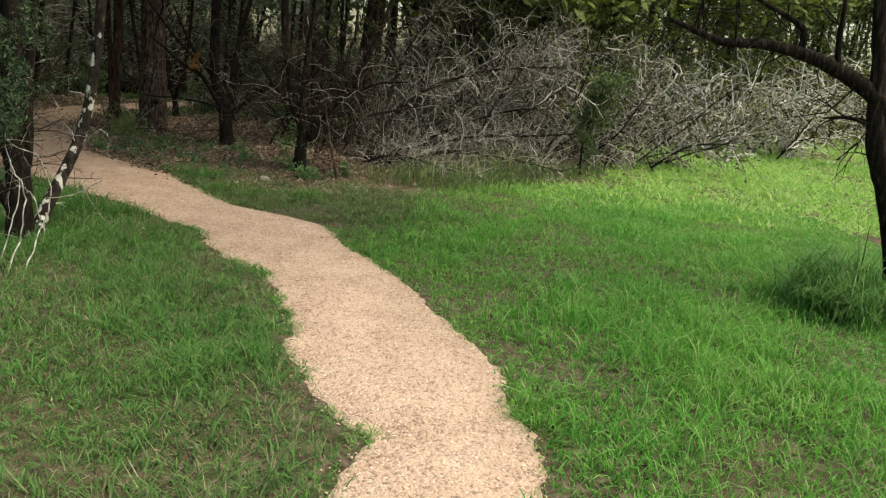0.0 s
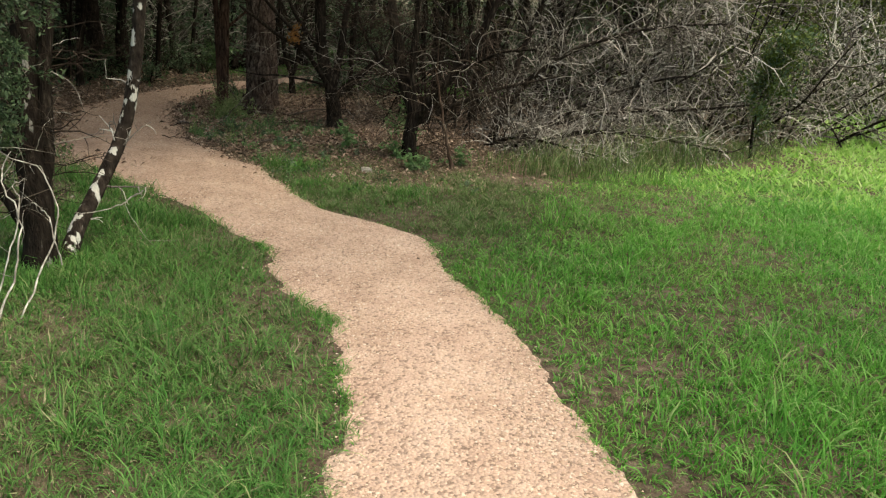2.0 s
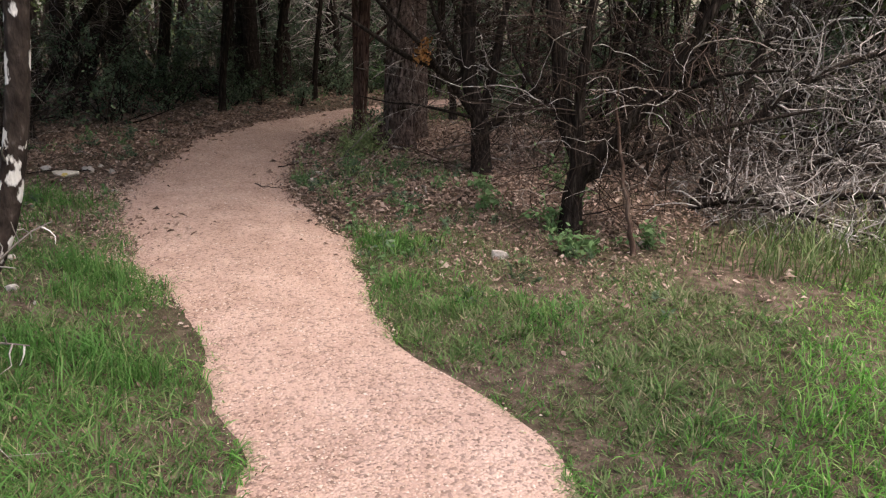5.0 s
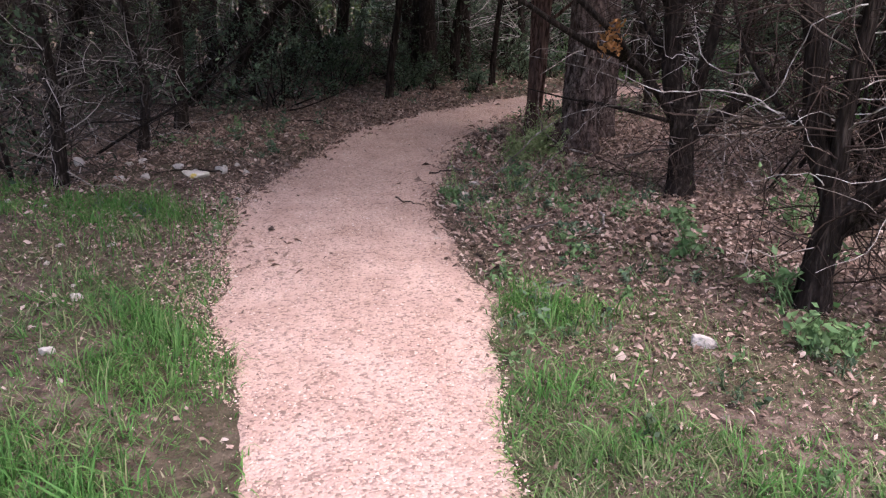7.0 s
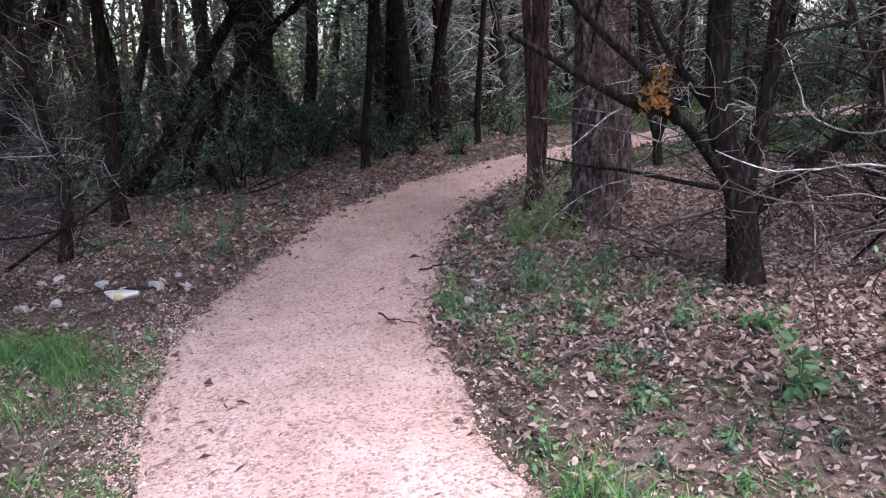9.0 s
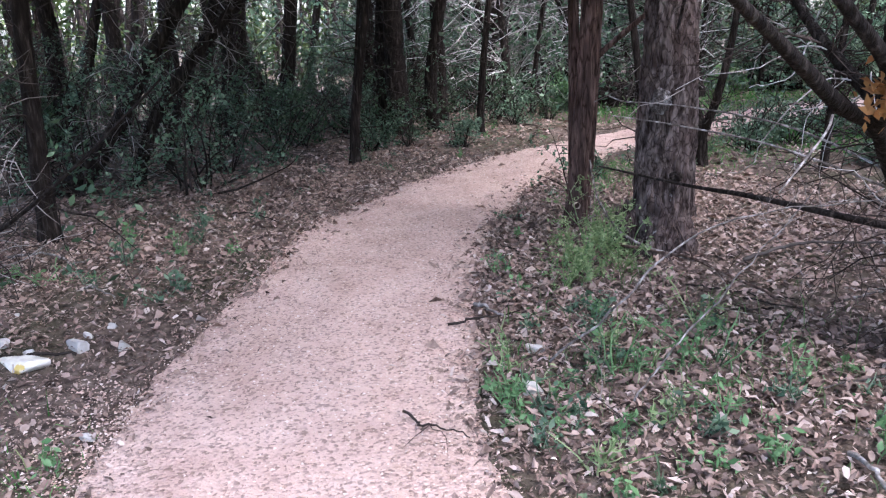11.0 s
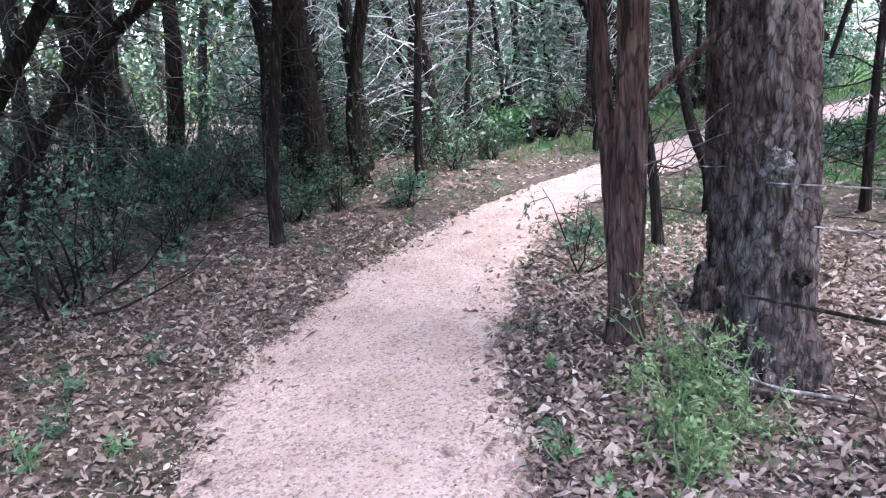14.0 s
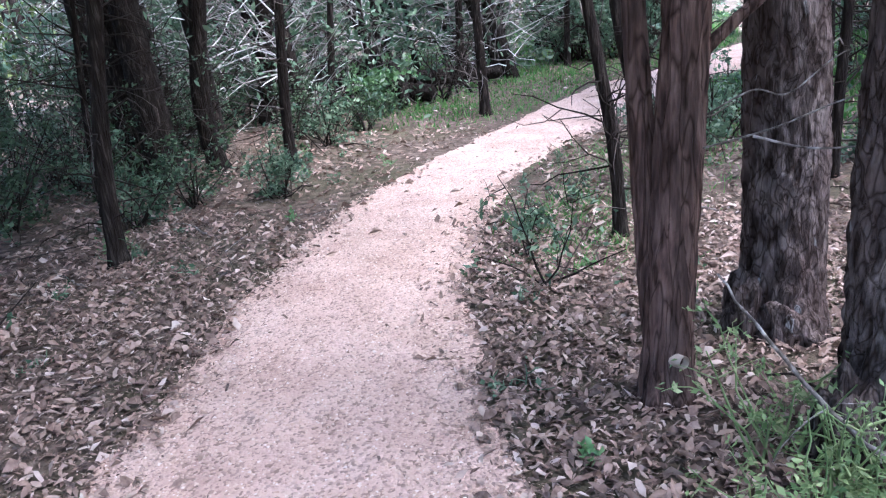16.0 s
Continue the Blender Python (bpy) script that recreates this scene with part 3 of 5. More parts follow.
# junipers with dead lower boughs in the inside of the bend
plain_tree((-3.24, 11.0), [(-3.24, 11.0, 0), (-3.30, 11.1, 0.3), (-3.36, 11.15, 0.6), (-3.50, 11.2, 1.03), (-3.52, 11.22, 1.69), (-3.5, 11.3, 2.6), (-3.4, 11.4, 3.8)], 0.10, 0.05, DARKBARK,
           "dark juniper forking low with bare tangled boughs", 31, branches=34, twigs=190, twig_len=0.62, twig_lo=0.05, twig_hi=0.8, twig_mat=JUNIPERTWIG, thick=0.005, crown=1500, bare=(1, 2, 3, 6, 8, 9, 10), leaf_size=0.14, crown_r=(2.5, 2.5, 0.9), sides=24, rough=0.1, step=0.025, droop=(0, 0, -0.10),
           others=[([(-3.36, 11.13, 0.55), (-3.47, 10.85, 0.88), (-3.50, 10.53, 1.07), (-3.54, 10.04, 1.19), (-3.58, 9.65, 1.33), (-3.62, 9.45, 1.42), (-3.66, 9.2, 1.52)], 0.034, 0.012),
                   ([(-3.50, 10.53, 1.06), (-3.42, 10.1, 1.26), (-3.55, 9.75, 1.52), (-3.75, 9.4, 1.9)], 0.03, 0.01),
                   ([(-3.54, 9.95, 1.17), (-3.52, 9.76, 1.15), (-3.54, 9.6, 1.09), (-3.56, 9.47, 1.04)], 0.004, 0.002, DEADWOOD),
                   ([(-3.33, 11.12, 0.5), (-3.30, 11.25, 0.85), (-3.25, 11.3, 1.2), (-3.2, 11.35, 1.6), (-3.0, 11.6, 2.6)], 0.06, 0.025),
                   ([(-3.30, 11.12, 0.45), (-3.1, 11.25, 0.65), (-2.88, 11.36, 0.86), (-2.62, 11.44, 1.08), (-2.2, 11.6, 1.5)], 0.055, 0.015),
                   ([(-3.38, 11.08, 0.6), (-3.55, 10.85, 0.67), (-4.0, 10.97, 0.70), (-4.36, 11.22, 0.67), (-4.86, 11.32, 0.71)], 0.018, 0.005),
                   ([(-3.5, 11.2, 1.0), (-3.9, 11.4, 1.4), (-4.3, 11.7, 2.0)], 0.035, 0.012),
                   ([(-3.36, 11.15, 0.75), (-3.9, 11.3, 0.95), (-4.4, 11.42, 1.02), (-4.81, 11.47, 1.04)], 0.006, 0.002, DEADWOOD),
                   ([(-3.36, 11.15, 0.70), (-3.9, 11.05, 0.90), (-4.3, 11.0, 0.98), (-4.65, 10.99, 1.02)], 0.006, 0.002, DEADWOOD),
                   ([(-3.30, 11.1, 0.55), (-3.0, 10.9, 0.75), (-2.85, 10.7, 0.6), (-2.8, 10.6, 0.3)], 0.006, 0.002, DEADWOOD)])
plain_tree((-1.87, 9.38), [(-1.87, 9.38, 0), (-1.87, 9.39, 0.3), (-1.85, 9.41, 0.57), (-1.97, 9.42, 0.85), (-2.04, 9.42, 1.25), (-2.12, 9.45, 1.65), (-2.15, 9.5, 2.6), (-2.1, 9.6, 3.8)], 0.078, 0.035, DARKBARK,
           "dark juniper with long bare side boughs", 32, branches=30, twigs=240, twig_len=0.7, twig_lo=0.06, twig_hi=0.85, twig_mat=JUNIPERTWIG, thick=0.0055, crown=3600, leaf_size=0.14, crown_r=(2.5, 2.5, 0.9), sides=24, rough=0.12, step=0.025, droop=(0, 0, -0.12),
           others=[([(-1.86, 9.40, 0.42), (-1.67, 9.40, 0.68), (-1.41, 9.42, 1.0), (-1.17, 9.43, 1.4), (-1.03, 9.45, 1.7), (-0.8, 9.6, 2.4)], 0.055, 0.025),
                   ([(-1.85, 9.42, 0.55), (-1.87, 9.40, 0.98), (-1.84, 9.38, 1.35), (-1.8, 9.4, 1.8), (-1.7, 9.5, 2.5)], 0.045, 0.02),
                   ([(-1.41, 9.42, 1.0), (-1.2, 9.3, 1.08), (-0.95, 9.25, 1.2), (-0.6, 9.2, 1.25)], 0.022, 0.008),
                   ([(-1.97, 9.42, 0.85), (-2.2, 9.5, 1.0), (-2.45, 9.6, 1.3), (-2.6, 9.7, 1.7)], 0.02, 0.007),
                   ([(-1.86, 9.42, 0.40), (-1.65, 9.6, 0.52), (-1.4, 9.75, 0.64), (-1.0, 9.95, 0.8), (-0.4, 10.2, 0.95)], 0.035, 0.01)])

# old boles beside the far bend
plain_tree((-5.56, 12.46), [(-5.56, 12.46, 0), (-5.55, 12.5, 0.3), (-5.52, 12.52, 0.85), (-5.49, 12.52, 1.4), (-5.46, 12.52, 2.2), (-5.42, 12.5, 3.6), (-5.3, 12.5, 5.0)], 0.088, 0.06, REDBARK,
           "twin-stemmed juniper with shaggy red-brown bark", 41, twigs=0, crown=1300, crown_r=(1.6, 1.6, 0.9), sides=48, rough=0.11, lobes=7, step=0.018,
           others=[([(-5.58, 12.5, 0.05), (-5.61, 12.55, 0.45), (-5.635, 12.58, 0.95), (-5.66, 12.6, 1.5), (-5.75, 12.7, 3.0)], 0.05, 0.035),
                   ([(-5.50, 12.52, 1.16), (-5.38, 12.54, 1.28), (-5.06, 12.6, 1.55), (-4.7, 12.7, 1.9)], 0.024, 0.012),
                   ([(-5.44, 12.52, 1.02), (-5.3, 12.48, 1.10), (-5.2, 12.45, 1.09), (-5.05, 12.46, 1.20), (-4.85, 12.45, 1.24)], 0.0033, 0.0015, DEADWOOD),
                   ([(-5.45, 12.50, 0.92), (-5.25, 12.38, 1.00), (-5.0, 12.33, 1.10), (-4.66, 12.3, 1.12)], 0.0033, 0.0015, DEADWOOD),
                   ([(-5.3, 12.42, 0.97), (-5.15, 12.36, 0.94), (-4.98, 12.32, 0.95)], 0.004, 0.002, DEADWOOD),
                   ([(-5.58, 12.46, 0.20), (-5.50, 12.38, 0.21)], 0.024, 0.022, CUTWOOD)])
def burl(owner, at, size, mat, seed, name="burl", label=""):
    """A lumpy swelling on a trunk."""
    bm = bmesh.new()
    bmesh.ops.create_icosphere(bm, subdivisions=4, radius=1.0)
    off = Vector((seed * 3.7, seed * 1.9, seed * 5.3))
    here = Vector(at) - owner.location
    for v in bm.verts:
        c = v.co.copy()
        f = 1 + 0.35 * noise.noise(c * 1.3 + off) + 0.28 * noise.noise(c * 3.1 + off) + 0.14 * noise.noise(c * 7.5 + off)
        v.co = Vector((c.x * size[0], c.y * size[1], c.z * size[2])) * f + here
    me = bpy.data.meshes.new(name)
    bm.to_mesh(me)
    bm.free()
    me.polygons.foreach_set("use_smooth", np.ones(len(me.polygons), bool))
    part(name, me, mat, owner, label)


bole = plain_tree((-4.86, 12.27), [(-4.86, 12.27, 0), (-4.86, 12.3, 0.65), (-4.85, 12.3, 1.6), (-4.82, 12.3, 3.0), (-4.8, 12.3, 5.5)], 0.185, 0.13, GREYBARK,
                  "thick old bole with deeply furrowed grey bark", 42, name="old_tree", twigs=0, crown=350, crown_r=(2.2, 2.2, 1.1), sides=72, rough=0.16, lobes=11, step=0.016, flare=0.4)
for n, (at, size) in enumerate((((-5.03, 12.18, 0.06), (0.12, 0.11, 0.24)), ((-4.88, 12.13, 0.02), (0.14, 0.09, 0.17)), ((-4.70, 12.22, 0.04), (0.10, 0.10, 0.2)))):
    burl(bole, at, size, GREYBARK, 60 + n, "root", "swollen dark root at the bole's foot")
burl(bole, (-4.83, 12.10, 0.98), (0.06, 0.03, 0.075), LICHENBURL, 70, label="grey lichen-crusted burl")
burl(bole, (-4.73, 12.14, 0.52), (0.036, 0.042, 0.036), DARKBARK, 71, label="dark knot")
bole = plain_tree((-5.1, 13.12), [(-5.1, 13.12, 0), (-5.1, 13.14, 0.65), (-5.12, 13.16, 1.4), (-5.14, 13.2, 3.0), (-5.1, 13.2, 5.5)], 0.165, 0.12, GREYBARK,
                  "old upright bole with grey scaly bark", 43, name="old_tree", twigs=0, crown=350, crown_r=(2.0, 2.0, 1.1), sides=64, rough=0.14, lobes=12, step=0.018, flare=0.35)
for n, (at, size) in enumerate((((-5.24, 13.05, 0.06), (0.10, 0.10, 0.22)), ((-5.08, 12.99, 0.03), (0.12, 0.09, 0.16)))):
    burl(bole, at, size, GREYBARK, 64 + n, "root", "swollen dark root at the bole's foot")

# slim trees along the bend
SLIM = [((-5.81, 14.4), (-0.28, 0.05), 0.042, 44), ((-4.47, 15.47), (0.1, 0.1), 0.04, 46), ((-8.93, 13.82), (0.24, 0.18), 0.06, 47),
        ((-8.95, 16.4), (0.15, 0.1), 0.055, 48), ((-7.64, 19.04), (-0.05, 0.1), 0.065, 49), ((-8.83, 10.32), (0.0, 0.1), 0.075, 50),
        ((-3.2, 17.4), (0.2, 0.1), 0.06, 51), ((-2.6, 14.2), (-0.1, 0.2), 0.07, 52), ((-9.6, 19.0), (0.2, 0.1), 0.05, 53), ((-8.6, 21.8), (0.1, 0), 0.07, 54),
        ((-10.2, 22.5), (0, 0.1), 0.09, 55), ((-7.2, 24.0), (0.1, 0), 0.06, 56), ((-12.5, 15.0), (0.3, 0), 0.09, 57), ((-11.4, 18.2), (-0.2, 0), 0.08, 58), ((-3.4, 20.5), (-0.1, 0), 0.07, 59),
        ((-13.0, 11.2), (0.2, 0.3), 0.09, 60), ((-9.9, 14.9), (0.25, 0), 0.03, 61), ((-10.6, 12.6), (0.5, 0.7), 0.05, 62), ((-1.8, 13.2), (0.2, 0.1), 0.07, 65), ((-0.5, 14.6), (-0.2, 0.1), 0.08, 66), ((0.9, 16.6), (0.1, 0), 0.07, 67), ((-3.9, 18.9), (0, 0.2), 0.06, 68), ((2.0, 18.6), (0.1, 0), 0.08, 69), ((0.2, 20.0), (-0.2, 0), 0.09, 70), ((-8.3, 23.6), (0.1, 0), 0.08, 161), ((-2.1, 22.6), (0, 0.1), 0.09, 162), ((-1.6, 25.4), (0, 0.1), 0.09, 163), ((-5.7, 26.0), (0.1, 0.1), 0.08, 164), ((-2.2, 18.8), (0.1, 0), 0.09, 63), ((-3.4, 22.2), (0.1, 0), 0.07, 165), ((-1.0, 16.0), (0.2, 0), 0.08, 64)]
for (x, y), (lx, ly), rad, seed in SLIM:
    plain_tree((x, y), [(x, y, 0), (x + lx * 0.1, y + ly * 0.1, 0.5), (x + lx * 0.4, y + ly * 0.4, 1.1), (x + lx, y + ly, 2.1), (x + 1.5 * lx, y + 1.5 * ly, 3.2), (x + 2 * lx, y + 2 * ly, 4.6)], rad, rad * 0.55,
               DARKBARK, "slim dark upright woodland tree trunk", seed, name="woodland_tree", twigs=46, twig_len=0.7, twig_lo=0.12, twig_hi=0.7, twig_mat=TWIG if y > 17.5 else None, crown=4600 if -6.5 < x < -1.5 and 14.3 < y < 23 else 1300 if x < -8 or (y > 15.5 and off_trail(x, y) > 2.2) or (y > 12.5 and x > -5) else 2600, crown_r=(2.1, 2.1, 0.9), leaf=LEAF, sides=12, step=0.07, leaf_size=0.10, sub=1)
plain_tree((-5.6, 15.4), [(-5.6, 15.4, 0), (-5.62, 15.42, 0.35), (-5.78, 15.5, 0.8), (-5.9, 15.6, 1.5), (-6.0, 15.7, 3.0)], 0.06, 0.03, DARKBARK, "small dark tree forking in a low V", 45, name="woodland_tree",
           twigs=30, crown=1000, leaf=LEAF, others=[([(-5.61, 15.41, 0.3), (-5.48, 15.45, 0.75), (-5.38, 15.5, 1.4), (-5.3, 15.6, 2.8)], 0.05, 0.025)])
# leaning dark trees deep on the outside of the bend
LEAN = [((-10.55, 11.3), [(-10.55, 11.3, 0), (-10.34, 11.68, 0.36), (-10.03, 12.27, 1.4), (-9.67, 12.71, 2.23), (-9.3, 13.2, 3.4)], 0.10, 71),
        ((-10.2, 11.9), [(-10.2, 11.9, 0), (-10.0, 12.2, 0.8), (-9.5, 12.95, 1.82), (-9.19, 13.27, 2.2), (-8.6, 13.9, 3.2)], 0.07, 72),
        ((-7.05, 8.12), [(-7.05, 8.12, 0), (-7.12, 8.2, 0.5), (-7.16, 8.22, 0.8), (-7.22, 8.2, 1.3), (-7.32, 8.1, 1.7), (-7.5, 8.0, 3.2)], 0.055, 73),
        ((-7.9, 9.3), [(-7.9, 9.3, 0), (-8.1, 9.5, 0.6), (-8.3, 9.5, 1.3), (-8.7, 9.5, 2.6)], 0.05, 74),
        ((-9.6, 9.2), [(-9.6, 9.2, 0), (-9.3, 9.4, 1.0), (-8.8, 9.6, 2.0), (-8.3, 9.8, 3.2)], 0.09, 75),
        ((-11.8, 10.2), [(-11.8, 10.2, 0), (-11.5, 10.6, 1.0), (-11.0, 11.2, 2.3), (-10.6, 11.8, 3.6)], 0.12, 76)]
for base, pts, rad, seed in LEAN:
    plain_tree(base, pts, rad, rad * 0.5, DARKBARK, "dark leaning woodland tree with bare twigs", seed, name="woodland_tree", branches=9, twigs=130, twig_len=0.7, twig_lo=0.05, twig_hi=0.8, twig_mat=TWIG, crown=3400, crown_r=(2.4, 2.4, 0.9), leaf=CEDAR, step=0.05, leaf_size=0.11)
for x, y, rad, seed in ((-10.1, 16.1, 0.17, 81), (-10.5, 16.25, 0.14, 82), (-9.8, 16.5, 0.10, 83), (-11.2, 16.8, 0.13, 84)):
    plain_tree((x, y), [(x, y, 0), (x - 0.05, y, 0.7), (x - 0.15 + 0.1 * (seed % 3), y + 0.1, 1.6), (x - 0.3 + 0.3 * (seed % 3), y + 0.2, 3.0), (x, y, 4.6)], rad, rad * 0.6, DARKBARK, "clustered dark old trunk in deep shade",
               seed, name="woodland_tree", twigs=50, crown=2000, leaf=LEAF, sides=18, rough=0.12)

# tree at the meadow's near side with a limb arching over the grass
plain_tree((3.32, 5.3), [(3.32, 5.3, 0), (3.2, 5.3, 0.45), (3.06, 5.3, 0.86), (2.91, 5.3, 1.18), (2.85, 5.3, 1.42), (2.80, 5.3, 1.75), (2.72, 5.3, 2.2), (2.6, 5.4, 3.8)], 0.085, 0.035, DARKBARK,
           "dark crooked tree with a limb arching over grass", 91, twigs=40, twig_len=0.5, twig_lo=0.35, twig_hi=0.95, crown=2600, crown_at=(2.6, 5.5, 3.9), crown_r=(2.0, 2.0, 0.9), leaf=CEDAR, sides=24, rough=0.12, step=0.03, name="crooked_tree",
           others=[([(3.2, 5.34, 0.9), (3.05, 5.33, 1.3), (2.92, 5.3, 1.45), (2.75, 5.3, 1.58), (2.52, 5.3, 1.69), (2.28, 5.3, 1.77), (2.0, 5.3, 1.81), (1.78, 5.3, 1.80), (1.62, 5.3, 1.83), (1.38, 5.3, 1.91)], 0.075, 0.016),
                   ([(2.27, 5.3, 1.78), (2.25, 5.3, 1.93), (2.1, 5.32, 2.02), (1.93, 5.35, 2.11), (1.6, 5.4, 2.4)], 0.026, 0.012),
                   ([(2.53, 5.3, 1.68), (2.51, 5.32, 1.9), (2.50, 5.33, 2.15), (2.4, 5.4, 2.8)], 0.022, 0.012),
                   ([(2.86, 5.32, 1.35), (2.70, 5.36, 1.38), (2.55, 5.4, 1.36)], 0.02, 0.006),
                   ([(1.56, 5.3, 1.85), (1.55, 5.3, 1.98), (1.58, 5.32, 2.15)], 0.008, 0.004)])
# young juniper with drooping green sprays at the end of the brush
def sapling(base, top, label, seed, mat=LEAF, count=2800):
    r = np.random.default_rng(seed)
    z = float(height(np.float64(base[0]), np.float64(base[1])))
    owner = thing("juniper_sapling", (*base, z), label, "sapling")
    x, y = base
    line = stem("trunk", owner, (x, y, z), [(x, y, z - 0.05), (x - 0.02, y, top * 0.35), (x + 0.12, y + 0.05, top * 0.7), (x + 0.3, y, top)], 0.022, 0.008, DARKBARK, 8, 0.05)
    (v, q), nets = twig_net(line, 40, 0.36, r, (0.0, 0, -0.16), lo=0.28, hi=1.0, sub=2, thick=0.005)
    part("brushwood", mesh_of("brushwood", v, q), DARKTWIG, owner)
    for some, tone in ((count // 2, mat), (count, SPRAY)):
        v, t = foliage_on(np.concatenate([n[:, :4] for n in nets]), some, 0.05, r, fuzz=0.045)
        part("foliage", mesh_of("foliage", v, tris=t), tone, owner)


sapling((1.95, 11.4), 1.65, "slender green juniper sapling at the meadow's edge", 95)


# ---------------------------------------------------------------- brush and thickets
def brush(name, label, stems, seed, material, twigs, twig_len, droop, sub=3, thick=0.006, green=0, green_mat=None, category="brush", spread=1.0, leaf_size=0.05):
    """A mass of dead boughs: stems is a list of (points, r0, r1)."""
    r = np.random.default_rng(seed)
    x, y = stems[0][0][0][:2]
    base = (x, y, float(height(np.float64(x), np.float64(y))))
    owner = thing(name, base, label, category, kind="stuff")
    lines = np.concatenate([spline(line_points(base, p), 30)[None] for p, _, _ in stems])
    for (p, a, b) in stems:
        stem("bough", owner, base, p, a, b, DARKBARK, 6, 0.06, 3, 0, 0.15)
    (v, q), nets = twig_net(lines, twigs, twig_len, r, droop, sub=sub, thick=thick, lo=0.05, spread=spread)
    part("brushwood", mesh_of("brushwood", v, q), material, owner)
    if green:
        v, t = foliage_on(nets[1], green, leaf_size, r)
        part("foliage", mesh_of("foliage", v, tris=t), green_mat, owner)


def boughs(n, box, lean, length, seed, r0=0.02):
    """Random boughs that spring from the ground of a box (x0, x1, y0, y1)."""
    r = np.random.default_rng(seed)
    p = np.stack([r.uniform(box[0], box[1], n), r.uniform(box[2], box[3], n), np.zeros(n)], 1)
    d = unit(r.normal(0, 0.6, (n, 3)) + lean)
    d[:, 2] = np.maximum(np.abs(d[:, 2]), 0.6)
    a = sprout(p, d, r.uniform(0.6, 1.2, n) * length, 5, 0.18, (0, 0, -0.03), r)
    return [([tuple(q) for q in line], r0 * f, r0 * 0.3) for line, f in zip(a, r.uniform(0.5, 1.2, n))]


brush("fallen_boughs", "dead fallen juniper boughs bristling with bare twigs",
      [([(-1.25, 10.7, 0.05), (-0.6, 10.8, 0.3), (0.28, 10.96, 0.53), (1.2, 11.2, 0.6), (2.0, 11.4, 0.7)], 0.04, 0.01),
       ([(-1.25, 10.7, 0.05), (-0.7, 10.5, 0.15), (0.0, 10.4, 0.35), (0.8, 10.6, 0.3), (1.6, 10.9, 0.15)], 0.045, 0.01),
       ([(-1.2, 10.8, 0.05), (-0.9, 11.0, 0.7), (-0.3, 11.2, 1.2), (0.6, 11.4, 1.5), (1.5, 11.6, 1.6)], 0.045, 0.012),
       ([(-1.2, 10.8, 0.05), (-1.0, 11.2, 0.9), (-0.7, 11.5, 1.8), (-0.2, 11.8, 2.5)], 0.05, 0.02),
       ([(-0.9, 11.2, 0.02), (-0.2, 11.3, 0.5), (0.8, 11.6, 0.9), (1.7, 11.9, 1.0)], 0.03, 0.01),
       ([(0.2, 11.5, 0.02), (0.5, 11.7, 0.8), (1.0, 11.9, 1.6), (1.6, 12.2, 2.2)], 0.03, 0.012),
       ([(-1.3, 10.6, 0.03), (-0.8, 10.2, 0.25), (-0.2, 10.0, 0.2), (0.4, 10.1, 0.06)], 0.025, 0.008)], 101, BRUSHTWIG, 1000, 0.55, (0.03, 0, -0.05), sub=4, thick=0.0075, green=0)
brush("dead_thicket", "tall grey thicket of bare dead twigs", boughs(60, (-1.2, 3.6, 12.4, 16.5), (0.3, -0.2, 0.9), 2.6, 102), 103, BRUSHTWIG, 1000, 0.9, (0, 0, -0.06), sub=4, thick=0.011, green=5000, green_mat=CEDAR, leaf_size=0.08)
brush("dead_thicket", "weathered thicket along the meadow's far edge, coloured as sunlit", boughs(60, (3.0, 9.0, 17.5, 23.5), (0.1, -0.2, 0.8), 2.6, 104), 105, SUNTWIG, 1300, 1.0, (0, 0, -0.08), sub=2, thick=0.018, green=7000, green_mat=LIME, leaf_size=0.12)
brush("dead_thicket", "weathered thicket along the meadow's far edge, coloured as sunlit", boughs(50, (8.0, 20.0, 25.5, 35.0), (0.0, -0.2, 0.8), 3.2, 106), 107, SUNTWIG, 700, 1.3, (0, 0, -0.08), sub=2, thick=0.02, green=6000, green_mat=LIME, leaf_size=0.2)
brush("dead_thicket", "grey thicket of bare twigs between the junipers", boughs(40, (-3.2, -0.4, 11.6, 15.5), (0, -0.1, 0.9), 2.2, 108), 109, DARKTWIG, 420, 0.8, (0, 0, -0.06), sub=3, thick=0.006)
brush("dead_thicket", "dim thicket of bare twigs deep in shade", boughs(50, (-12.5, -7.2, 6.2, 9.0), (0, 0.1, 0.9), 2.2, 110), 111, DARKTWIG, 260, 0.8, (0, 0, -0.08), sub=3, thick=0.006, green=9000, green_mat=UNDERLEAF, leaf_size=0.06)


